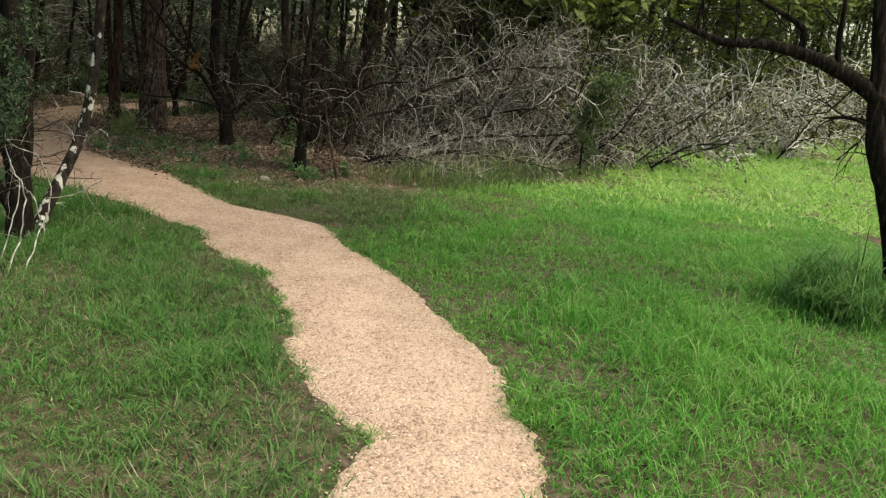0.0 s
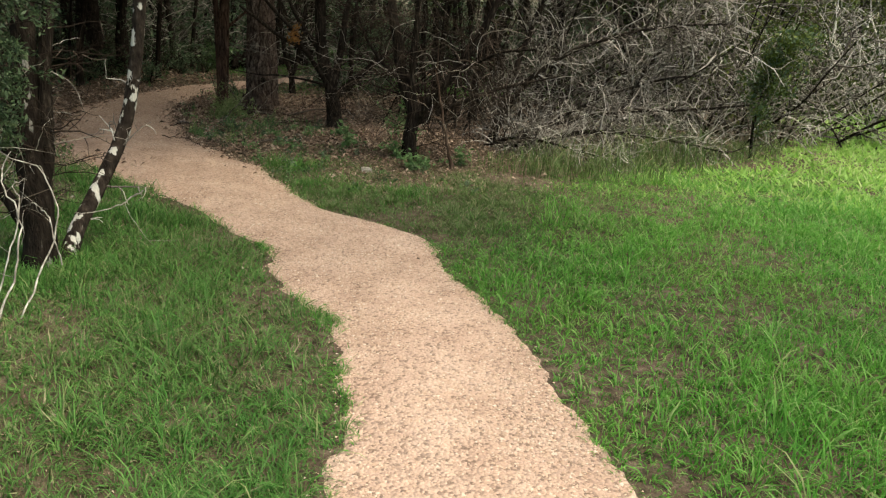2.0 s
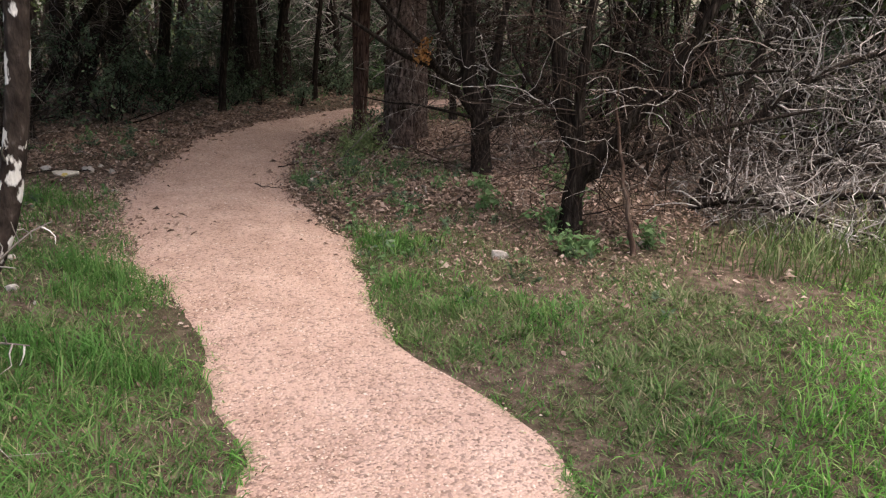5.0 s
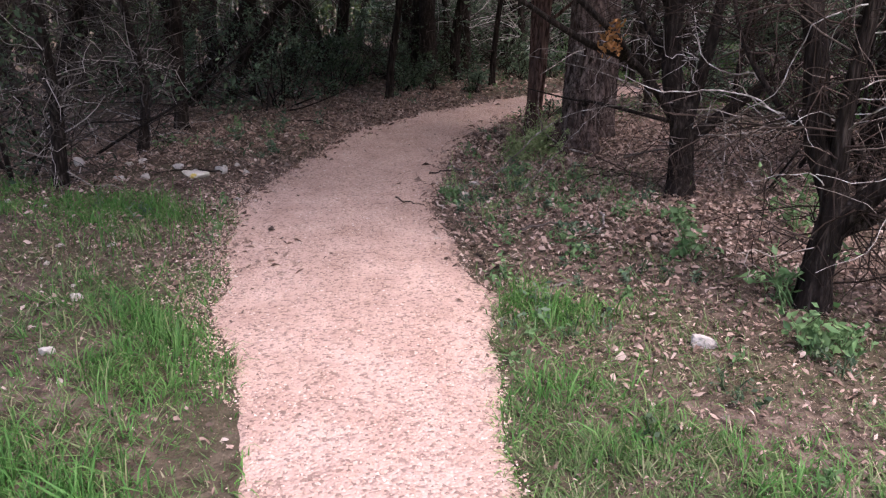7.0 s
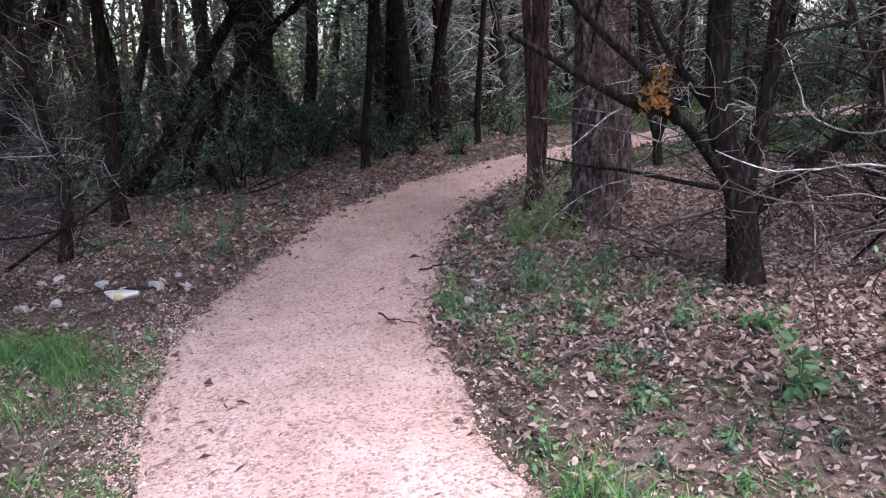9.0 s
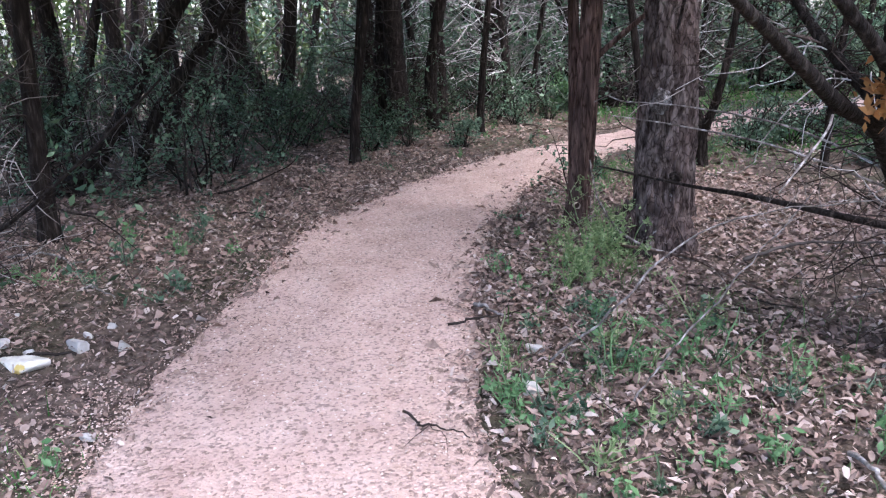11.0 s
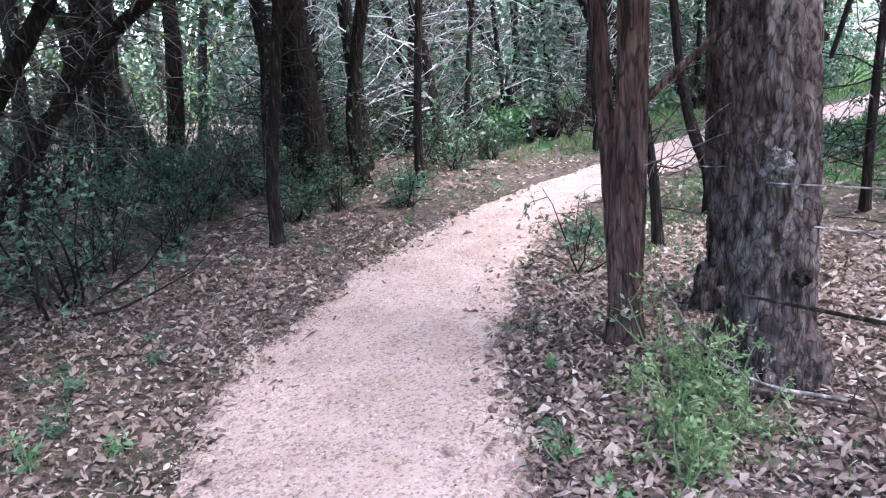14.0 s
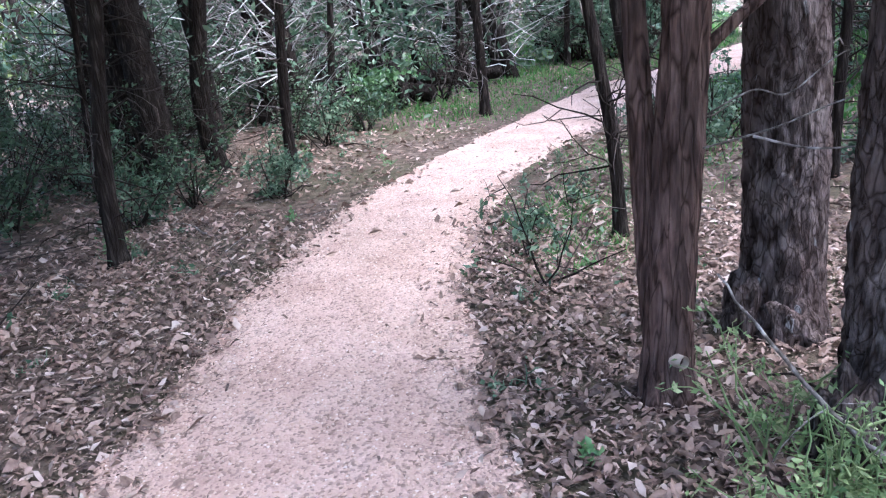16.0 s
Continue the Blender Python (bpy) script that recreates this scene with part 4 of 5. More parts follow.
# ---------------------------------------------------------------- understory
def shrub(at, size, label, seed, mat=LEAF, count=1600, leaf=0.045, stems=14, name="shrub"):
    r = np.random.default_rng(seed)
    z = float(height(np.float64(at[0]), np.float64(at[1])))
    owner = thing(name, (*at, z), label, "shrub")
    d = unit(r.normal(0, 0.55, (stems, 3)) + [0, 0, 1.0])
    d[:, 2] = np.abs(d[:, 2])
    a = sprout(np.zeros((stems, 3)) + r.normal(0, 0.06 * size, (stems, 3)) * [1, 1, 0] - [0, 0, 0.02], d, r.uniform(0.6, 1.2, stems) * size, 6, 0.15, (0, 0, 0.02), r)
    (v, q), nets = twig_net(a, stems * 3, size * 0.4, r, (0, 0, 0.0), sub=1, thick=0.004, k=4)
    v2, q2 = tubes(a, taper(0.007 * size + 0.003, 0.002, stems, 6), 4)
    v, q = joined([(v, q), (v2, q2)])
    part("branching", mesh_of("branching", v, q), mat if mat in (HERB, FRESH) or size < 0.3 else DARKTWIG, owner)
    pts = np.concatenate([along(nets[0], count // 2, 0.1, 1, r)[0], along(nets[1], count - count // 2, 0.1, 1, r)[0]])
    v, t = leaves(pts + r.normal(0, leaf * 0.5, pts.shape), leaf, r, 0.3, 0.5)
    part("foliage", mesh_of("foliage", v, tris=t), mat, owner)


r = np.random.default_rng(120)
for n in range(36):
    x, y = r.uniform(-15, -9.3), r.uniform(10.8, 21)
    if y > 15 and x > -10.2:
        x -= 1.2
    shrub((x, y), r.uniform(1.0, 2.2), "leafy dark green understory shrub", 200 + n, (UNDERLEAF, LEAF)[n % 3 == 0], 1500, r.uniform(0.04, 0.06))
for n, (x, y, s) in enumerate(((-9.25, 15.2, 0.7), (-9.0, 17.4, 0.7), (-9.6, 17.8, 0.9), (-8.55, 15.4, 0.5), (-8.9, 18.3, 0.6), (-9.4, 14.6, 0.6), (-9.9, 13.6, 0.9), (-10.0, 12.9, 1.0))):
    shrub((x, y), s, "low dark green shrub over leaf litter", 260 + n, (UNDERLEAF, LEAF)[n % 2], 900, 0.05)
shrub((-9.45, 20.0), 0.75, "bright green leafy shrub beside old logs", 270, HERB, 800, 0.09)
for n in range(22):
    x, y = r.uniform(-3.4, 3.0), r.uniform(19.0, 30)
    shrub((x - 0.5, y), r.uniform(0.9, 2.0), "leafy green shrub beyond the old boles", 300 + n, LEAF, 1200, 0.09)
for n, (x, y, h) in enumerate(((-5.35, 16.3, 0.6), (-5.1, 16.9, 0.7), (-5.0, 17.6, 0.8), (-5.6, 17.1, 0.5), (-4.1, 16.0, 0.4), (-3.6, 16.9, 0.5), (-4.5, 18.0, 0.6))):
    shrub((x, y), h, "leafy green bush inside the far bend", 290 + n, LEAF, 700, 0.055)
PLANTS = [(-5.03, 11.3, 0.25), (-5.12, 11.6, 0.30), (-5.2, 11.85, 0.36), (-5.24, 12.1, 0.40), (-5.0, 11.5, 0.26), (-4.92, 11.75, 0.30), (-4.95, 12.0, 0.26), (-5.08, 11.95, 0.38)]
for n, (x, y, s) in enumerate(PLANTS):
    shrub((x, y), s, "yellow-green leafy plant beside the twin trunk", 330 + n, FRESH, 260, 0.028, 8, name="plant")
for n, (x, y, s) in enumerate(((-6.15, 13.6, 0.6), (-6.3, 14.0, 0.35), (-6.35, 14.5, 0.3), (-6.2, 15.0, 0.3))):
    shrub((x, y), s, "sparse green seedling leaning over the trail", 340 + n, LEAF, 130, 0.05, 5, name="plant")
for n, (x, y, s) in enumerate(((-1.72, 8.85, 0.2), (-1.6, 8.95, 0.18), (-1.95, 9.3, 0.35), (-2.6, 9.6, 0.3), (-2.9, 10.2, 0.12), (-1.3, 9.3, 0.2), (-2.25, 10.4, 0.5))):
    shrub((x, y), s, "small bright green herb at the juniper's foot", 350 + n, HERB, 90, 0.06, 6, name="plant")
for n in range(12):
    y = r.uniform(24.0, 30.0)
    x = float(trail_edges(np.float64(y))[0]) - r.uniform(0.5, 4.0)
    shrub((x, y), r.uniform(1.2, 2.4), "pale green leafy shrub beyond the bend", 385 + n, LEAF, 1100, 0.10)
for n in range(14):
    x, y = r.uniform(-2.5, 5.0), r.uniform(21.0, 27.0)
    shrub((x, y), r.uniform(1.2, 2.4), "pale green leafy shrub at the clearing's edge", 370 + n, LEAF, 1200, 0.10)
r = np.random.default_rng(121)
for n in range(60):
    y = r.uniform(8.0, 17)
    a, b = trail_edges(np.float64(y))
    x = float(a) - abs(r.normal(0.15, 0.9)) - 0.1 if r.random() < 0.4 else float(b) + abs(r.normal(0.2, 0.8)) + 0.1
    shrub((x, y), r.uniform(0.08, 0.2), "tiny green seedling in leaf litter", 400 + n, HERB if n % 2 else LEAF, 26, 0.04, 3, name="seedling")


r = np.random.default_rng(123)
for n in range(48):
    y = r.uniform(7.8, 10.8)
    x = float(trail_edges(np.float64(y))[1]) + r.uniform(0.12, 2.2)
    shrub((x, y), r.uniform(0.06, 0.15), "tiny green seedling in leaf litter", 1400 + n, (HERB, UNDERLEAF, LEAF)[n % 3], 22, 0.034, 3, name="seedling")
r = np.random.default_rng(122)
for n in range(18):
    x, y = r.normal(-4.2, 0.42), r.normal(10.5, 0.55)
    if off_trail(np.float64(x), np.float64(y)) > 0.12:
        shrub((x, y), r.uniform(0.12, 0.34), "thin green weed growing through leaf litter", 470 + n, (HERB, FRESH)[n % 2], 36, 0.034, 4, name="weed")
for n in range(8):
    x, y = r.normal(-7.6, 0.35), r.normal(10.2, 0.4)
    if off_trail(np.float64(x), np.float64(y)) > 0.12:
        shrub((x, y), r.uniform(0.1, 0.22), "small green weed in leaf litter", 520 + n, (HERB, LEAF)[n % 2], 40, 0.045, 4, name="weed")
for n in range(30):
    y = r.uniform(8.6, 11.2)
    x = float(trail_edges(np.float64(y))[1]) + abs(r.normal(0.5, 0.6)) + 0.12
    shrub((x, y), r.uniform(0.08, 0.2), "small green weed in leaf litter", 540 + n, (HERB, LEAF)[n % 2], 36, 0.04, 4, name="weed")


# ---------------------------------------------------------------- woods all round
def far_woods():
    r = np.random.default_rng(500)
    pos = []
    while len(pos) < 760:
        a, d = r.uniform(0, 6.283), r.uniform(8, 46)
        x, y = -3 + d * np.cos(a), 9 + d * np.sin(a)
        edge = np.interp(y, MEADOW_Y, MEADOW_X)
        if off_trail(np.float64(x), np.float64(y)) < 1.6:
            continue
        if edge - 1.0 < x < 26 and y < 36 and not (y > 24 and x < edge + 1):
            continue
        if -12.5 < x < 3.5 and 4 < y < 17.5:
            continue
        if -14 < x < 8 and -6 < y < 4:
            continue
        if (y < 2 or x > 26 or x < -36) and r.random() < 0.88:
            continue
        pos.append((x, y))
    n = len(pos)
    p = np.column_stack([np.array(pos), np.zeros(n) - 0.05])
    a = sprout(p, unit(r.normal(0, 0.14, (n, 3)) + [0, 0, 1]), r.uniform(5.0, 9.0, n), 8, 0.07, (0, 0, 0.02), r)
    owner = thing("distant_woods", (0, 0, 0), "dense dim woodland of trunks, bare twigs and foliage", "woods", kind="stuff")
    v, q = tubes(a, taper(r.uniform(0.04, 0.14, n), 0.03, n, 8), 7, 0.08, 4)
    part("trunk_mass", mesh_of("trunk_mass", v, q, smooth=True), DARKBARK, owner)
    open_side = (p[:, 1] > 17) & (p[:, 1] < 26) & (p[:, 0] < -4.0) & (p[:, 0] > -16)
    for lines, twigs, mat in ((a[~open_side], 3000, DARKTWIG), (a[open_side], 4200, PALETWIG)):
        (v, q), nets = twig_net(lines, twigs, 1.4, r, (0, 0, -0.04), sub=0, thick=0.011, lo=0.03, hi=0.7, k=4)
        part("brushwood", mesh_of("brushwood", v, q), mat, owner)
    for lines, clumps, count, mat in ((a[~open_side], 5200, 84000, CEDAR), (a[open_side], 800, 36000, LEAF)):
        c, _ = along(lines, clumps, 0.04, 1.0, r)
        c = c + r.normal(0, 0.8, c.shape) * [1, 1, 0.35]
        i = r.integers(0, len(c), count)
        pts = c[i] + r.normal(0, 0.45, (count, 3)) * [1, 1, 0.6]
        pts[:, 2] = np.maximum(pts[:, 2], 0.1)
        far = np.hypot(pts[:, 0] + 4, pts[:, 1] - 9)
        v, t = leaves(pts, np.clip(far * 0.0095, 0.09, 0.3), r)
        part("foliage", mesh_of("foliage", v, tris=t), mat, owner)


far_woods()


def canopy(label, box, low, high, count, size, mat, seed):
    """Added overhead to shade what lies below: leaves in uneven clumps round bare boughs."""
    r = np.random.default_rng(seed)
    owner = thing("shading_canopy", ((box[0] + box[1]) / 2, (box[2] + box[3]) / 2, 0), label, "canopy", kind="stuff")
    base = np.asarray(owner.location)
    n = 90
    p = np.stack([r.uniform(box[0], box[1], n), r.uniform(box[2], box[3], n), r.uniform(low, high, n)], 1) - base
    lines = sprout(p, unit(r.normal(0, 1, (n, 3)) * [1, 1, 0.4]), r.uniform(0.9, 2.4, n), 8, 0.16, (0, 0, -0.03), r)
    v, q = tubes(lines, taper(r.uniform(0.015, 0.04, n), 0.008, n, 8), 6, 0.08, 4)
    part("branching", mesh_of("branching", v, q, smooth=True), DARKBARK, owner)
    c, _ = along(lines, 500, 0.1, 1.0, r)
    i = r.integers(0, len(c), count)
    v, t = leaves(c[i] + r.normal(0, 0.34, (count, 3)) * [1, 1, 0.6], size, r, 0.3)
    part("foliage", mesh_of("foliage", v, tris=t), mat, owner)


# Crowns added above the view, each set where sun and sky should be blocked.
canopy("dark green crowns added overhead to shade the outer woods", (-15, -8.2, 5.0, 18.5), 3.6, 6.5, 16000, 0.2, CEDAR, 560)
canopy("juniper crowns added overhead to shade the trail's outer side", (-7.5, -2.9, 4.6, 8.6), 3.2, 5.0, 4000, 0.16, CEDAR, 562)
canopy("juniper crowns added overhead to shade the inside of the bend", (-2.6, 0.8, 10.8, 14.5), 3.0, 5.2, 4500, 0.16, CEDAR, 563)
canopy("crowns added overhead to shade the far bend of the trail", (-8.5, -2.0, 16.5, 24.5), 3.6, 6.0, 6500, 0.16, LEAF, 564)
canopy("juniper crown added overhead to shade the trail and litter", (-6.2, -3.4, 8.0, 10.4), 3.2, 4.4, 3200, 0.13, CEDAR, 565)
canopy("dark green crowns added overhead to shade the outer bend", (-10.5, -6.8, 9.6, 14.0), 3.4, 5.2, 4200, 0.15, CEDAR, 566)
canopy("sparse juniper crown added overhead to dim the trail by the green", (-1.0, 1.2, 5.8, 7.6), 3.4, 4.6, 220, 0.13, CEDAR, 567)
canopy("low juniper crown added overhead to shade the trail at the inner bend", (-5.7, -4.5, 10.8, 13.2), 3.0, 3.9, 1100, 0.12, CEDAR, 568)
canopy("thin green crowns added overhead to shade the trail", (-8.4, -5.4, 9.0, 15.5), 3.8, 5.8, 4800, 0.13, CEDAR, 561)
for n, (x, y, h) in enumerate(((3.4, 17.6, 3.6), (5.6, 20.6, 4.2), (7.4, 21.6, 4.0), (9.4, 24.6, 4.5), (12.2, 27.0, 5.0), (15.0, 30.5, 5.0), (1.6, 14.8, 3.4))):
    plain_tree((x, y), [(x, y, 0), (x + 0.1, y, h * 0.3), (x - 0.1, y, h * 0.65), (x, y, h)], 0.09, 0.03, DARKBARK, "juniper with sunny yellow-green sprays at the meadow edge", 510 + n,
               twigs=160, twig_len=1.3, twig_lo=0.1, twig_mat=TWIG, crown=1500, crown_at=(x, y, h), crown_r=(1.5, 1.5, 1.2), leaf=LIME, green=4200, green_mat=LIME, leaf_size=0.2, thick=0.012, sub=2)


for n, (x, y, h) in enumerate(((-1.5, 26.2, 3.6), (0.2, 24.4, 3.8), (1.8, 25.6, 4.0), (3.3, 23.6, 3.8), (0.8, 28.0, 4.2), (-0.8, 30.6, 4.0), (2.6, 20.8, 3.4), (-6.4, 29.0, 3.8), (-5.4, 32.0, 4.2), (-8.2, 27.2, 3.6))):
    plain_tree((x, y), [(x, y, 0), (x + 0.1, y, h * 0.3), (x - 0.1, y, h * 0.65), (x, y, h)], 0.09, 0.03, DARKBARK, "dark bushy juniper deep in the woods" if x > -4 else "thin leafy tree beyond the clearing", 530 + n,
               twigs=120, twig_len=1.3, twig_lo=0.05, twig_mat=DARKTWIG, crown=1200, crown_at=(x, y, h), crown_r=(1.5, 1.5, 1.2), leaf=CEDAR if x > -4 else LEAF, green=3400 if x > -4 else 1500, leaf_size=0.24, thick=0.012, sub=1)


# ---------------------------------------------------------------- stones, sticks and logs
def rock(at, size, label, seed, mat=STONE, flat=0.5, turn=0.0):
    bm = bmesh.new()
    bmesh.ops.create_icosphere(bm, subdivisions=3 if size[0] > 0.08 else 2, radius=1.0)
    rr = random.Random(seed)
    cuts = [(Vector((rr.gauss(0, 1), rr.gauss(0, 1), rr.gauss(0, 0.8))).normalized(), rr.uniform(0.45, 0.75)) for _ in range(9)]
    off = Vector((rr.uniform(0, 50), rr.uniform(0, 50), rr.uniform(0, 50)))
    for v in bm.verts:
        c = v.co.copy()
        f = 1 + 0.55 * noise.noise(c * 1.1 + off) + 0.30 * noise.noise(c * 2.7 + off)
        c = c * f
        for way, far in cuts:
            c -= way * max(0.0, c.dot(way) - far)
        c.x, c.y = max(-0.8, min(0.85, c.x)), max(-0.82, min(0.8, c.y))
        v.co = Vector((c.x * size[0] * 0.55, c.y * size[1] * 0.55, max(-0.35, min(0.75, c.z)) * size[2]))
    me = bpy.data.meshes.new("limestone_rock")
    bm.to_mesh(me)
    bm.free()
    me.materials.append(mat)
    ob = new("limestone_rock", me)
    z = float(height(np.float64(at[0]), np.float64(at[1])))
    ob.matrix_world = pose(at[0], at[1], z + size[2] * 0.1, 0, 0, turn)
    return tagged(ob, label, "rock")


rock((-2.12, 8.67), (0.13, 0.09, 0.06), "pale angular limestone rock in leaf litter", 1, turn=30)
rock((-6.6, 9.03), (0.30, 0.15, 0.05), "flat pale limestone rock stained yellow", 2, YELLOWSTONE, turn=20)
rock((-6.6, 9.28), (0.13, 0.1, 0.06), "small white limestone rock", 3)
rock((-6.91, 9.07), (0.09, 0.08, 0.05), "small white limestone rock", 4)
rock((-7.37, 9.0), (0.15, 0.1, 0.06), "white limestone rock in leaf litter", 5)
rock((-6.93, 8.55), (0.12, 0.09, 0.05), "white limestone rock in leaf litter", 6)
rock((-6.83, 8.71), (0.14, 0.08, 0.05), "white limestone rock in leaf litter", 7)
rock((-7.7, 8.6), (0.16, 0.12, 0.08), "white limestone rock in leaf litter", 8)
rock((-8.1, 8.3), (0.14, 0.1, 0.06), "white limestone rock in leaf litter", 9)
rock((-4.75, 10.44), (0.14, 0.07, 0.04), "small flat pale rock beside the trail", 10, turn=10)
rock((-6.45, 9.42), (0.09, 0.07, 0.05), "small white rounded stone", 11)
rock((-4.55, 10.05), (0.16, 0.09, 0.05), "pale rock among seedlings", 12)
r = np.random.default_rng(600)
for n in range(80):
    x, y = r.uniform(-8.2, -3.4), r.uniform(6.6, 9.6)
    if off_trail(np.float64(x), np.float64(y)) > 0.08 and x < float(trail_edges(np.float64(y))[0]):
        s = r.uniform(0.02, 0.06)
        rock((x, y), (s * 1.4, s, s * 0.6), "little white limestone chip", 620 + n, turn=r.uniform(0, 180))


def stick(pts, r0, label, mat=DEADWOOD, seed=0, shoots=0, name="stick"):
    r = np.random.default_rng(700 + seed)
    p = np.asarray(pts, float)
    base = p[0].copy()
    s = spline(p - base, 22)[None]
    wander = np.cumsum(r.normal(0, 0.0045, s.shape), 1)
    s = s + r.normal(0, 0.003, s.shape) + wander - wander[:, -1:] * np.linspace(0, 1, 22)[None, :, None]
    v, q = tubes(s, taper(r0, r0 * 0.4, 1, 22), 7, 0.1, 4)
    if shoots:
        (v2, q2), _ = twig_net(s, shoots, 0.32, r, (0, 0, -0.02), bend=0.15, sub=1, thick=r0 * 0.4, lo=0.2)
        v, q = joined([(v, q), (v2, q2)])
    me = mesh_of(name, v, q, smooth=True)
    me.materials.append(mat)
    ob = new(name, me)
    ob.location = base
    return tagged(ob, label, "stick")


G = 0.012
stick([(-3.62, 8.98, 0.03), (-3.5, 8.9, 0.035), (-3.36, 8.86, 0.04)], 0.008, "thin dark twig beside the trail", DARKTWIG, 1)
stick([(-4.85, 9.6, 0.04), (-4.72, 9.56, 0.035), (-4.55, 9.6, 0.03)], 0.006, "thin dark twig on the gravel", DARKTWIG, 2, 2)
stick([(-5.3, 10.75, 0.03), (-5.2, 10.72, 0.05), (-5.02, 10.62, 0.06)], 0.012, "pale barkless stick at the trail's edge", DEADWOOD, 3)
stick([(-5.25, 10.45, 0.03), (-5.1, 10.6, 0.04), (-4.98, 10.75, 0.05)], 0.007, "thin dark twig at the trail's edge", DARKTWIG, 4, 2)
stick([(-8.6, 9.9, 0.03), (-8.2, 10.05, 0.06), (-7.9, 10.0, 0.04)], 0.01, "pale stick lying in leaf litter", DEADWOOD, 5)
stick([(-1.35, 9.1, 0.0), (-1.42, 9.13, 0.3), (-1.52, 9.2, 0.65), (-1.6, 9.28, 1.0)], 0.022, "leaning pale weathered dead stem", BARK, 6, 3)
stick([(-4.62, 10.34, 0.02), (-4.36, 10.42, 0.28), (-4.22, 10.55, 0.50), (-3.9, 10.75, 0.68), (-3.35, 10.98, 0.75)], 0.006, "long arching dead bough over the litter", DEADWOOD, 7, 4)
stick([(-4.18, 10.12, 0.02), (-4.06, 10.25, 0.22), (-3.9, 10.45, 0.50), (-3.7, 10.7, 0.8)], 0.0048, "thin arching dead bough", DEADWOOD, 8, 3)
stick([(-4.55, 12.05, 0.03), (-4.95, 11.98, 0.14), (-5.2, 12.1, 0.35), (-5.4, 12.35, 0.55)], 0.010, "bare pale bough propped on old bole", DEADWOOD, 9, 3)
stick([(-5.0, 11.95, 0.10), (-4.5, 11.7, 0.15), (-4.0, 11.4, 0.12), (-3.45, 11.05, 0.10)], 0.011, "fallen grey bough in leaf litter", BARK, 12, 6)
stick([(-4.3, 12.2, 0.04), (-4.0, 12.5, 0.10), (-3.6, 12.7, 0.12)], 0.014, "fallen grey bough in leaf litter", TWIG, 13, 4)
stick([(-2.57, 4.46, 0.03), (-2.57, 4.64, 0.21), (-2.55, 4.75, 0.41), (-2.57, 4.79, 0.56), (-2.63, 4.77, 0.69), (-2.77, 4.70, 0.79), (-2.98, 5.1, 0.85)], 0.0048, "arching barkless pale bough beside the trunk", BLEACHED, 14, 3)
stick([(-2.63, 4.40, 0.03), (-2.61, 4.55, 0.25), (-2.63, 4.62, 0.50), (-2.73, 4.64, 0.66), (-2.96, 5.0, 0.72)], 0.0055, "arching barkless pale bough beside the trunk", BLEACHED, 16, 3)
stick([(-2.78, 4.52, 0.03), (-2.72, 4.62, 0.28), (-2.74, 4.72, 0.50), (-2.86, 4.84, 0.58), (-2.98, 5.1, 0.55)], 0.0045, "thin curved pale bough beside the trunk", BLEACHED, 17, 4)
stick([(-2.70, 4.95, 0.14), (-2.80, 5.0, 0.36), (-2.90, 5.05, 0.44), (-2.99, 5.12, 0.40)], 0.004, "thin curved pale bough beside the trunk", BLEACHED, 18, 3)
stick([(-2.60, 5.60, 0.42), (-2.75, 5.55, 0.33), (-2.93, 5.40, 0.30)], 0.005, "thin pale bough across the leaning trunk", BLEACHED, 15, 1)
r = np.random.default_rng(640)
for n in range(70):
    y = r.uniform(8.4, 17)
    a, b = trail_edges(np.float64(y))
    x = float(a) - r.uniform(0.1, 2.4) if r.random() < 0.45 else float(b) + r.uniform(0.05, 2.6)
    g, ln, an = float(height(np.float64(x), np.float64(y))) + G, r.uniform(0.08, 0.35), r.uniform(0, 6.28)
    dx, dy = np.cos(an) * ln, np.sin(an) * ln
    stick([(x - dx, y - dy, g), (x + r.normal(0, 0.03), y + r.normal(0, 0.03), g + 0.02), (x + dx, y + dy, g)], r.uniform(0.003, 0.009), "small fallen twig in leaf litter", [DARKTWIG, TWIG, DEADWOOD][n % 3], 20 + n, int(r.integers(0, 3)), "twig")


def log(a, b, rad, label, seed):
    r = np.random.default_rng(seed)
    p = np.asarray([a, (np.asarray(a) + b) / 2 + r.normal(0, 0.06, 3), b], float)
    base = p[0].copy()
    owner = thing("fallen_log", tuple(base), label, "log")
    s = spline(p - base, 30)
    v, q = tubes(s[None], taper(rad, rad * 0.7, 1, 30), 20, 0.34, 7)
    part("trunk", mesh_of("trunk", v, q, smooth=True), DARKBARK, owner)
    (v, q), _ = twig_net(s[None], 9, 0.5, r, (0, 0, 0.02), sub=2, thick=0.018, lo=0.1)
    part("brushwood", mesh_of("brushwood", v, q), DARKTWIG, owner)
    for end, way, rr in ((s[0], s[0] - s[1], rad), (s[-1], s[-1] - s[-2], rad * 0.7)):
        bm = bmesh.new()
        m = Vector(way).to_track_quat("Z", "Y").to_matrix().to_4x4()
        m.translation = Vector(end)
        bmesh.ops.create_cone(bm, cap_ends=True, segments=14, radius1=rr * 0.98, radius2=rr * 0.8, depth=0.02, matrix=m)
        me = bpy.data.meshes.new("cut_end")
        bm.to_mesh(me)
        bm.free()
        part("cut_end", me, DARKBARK, owner)


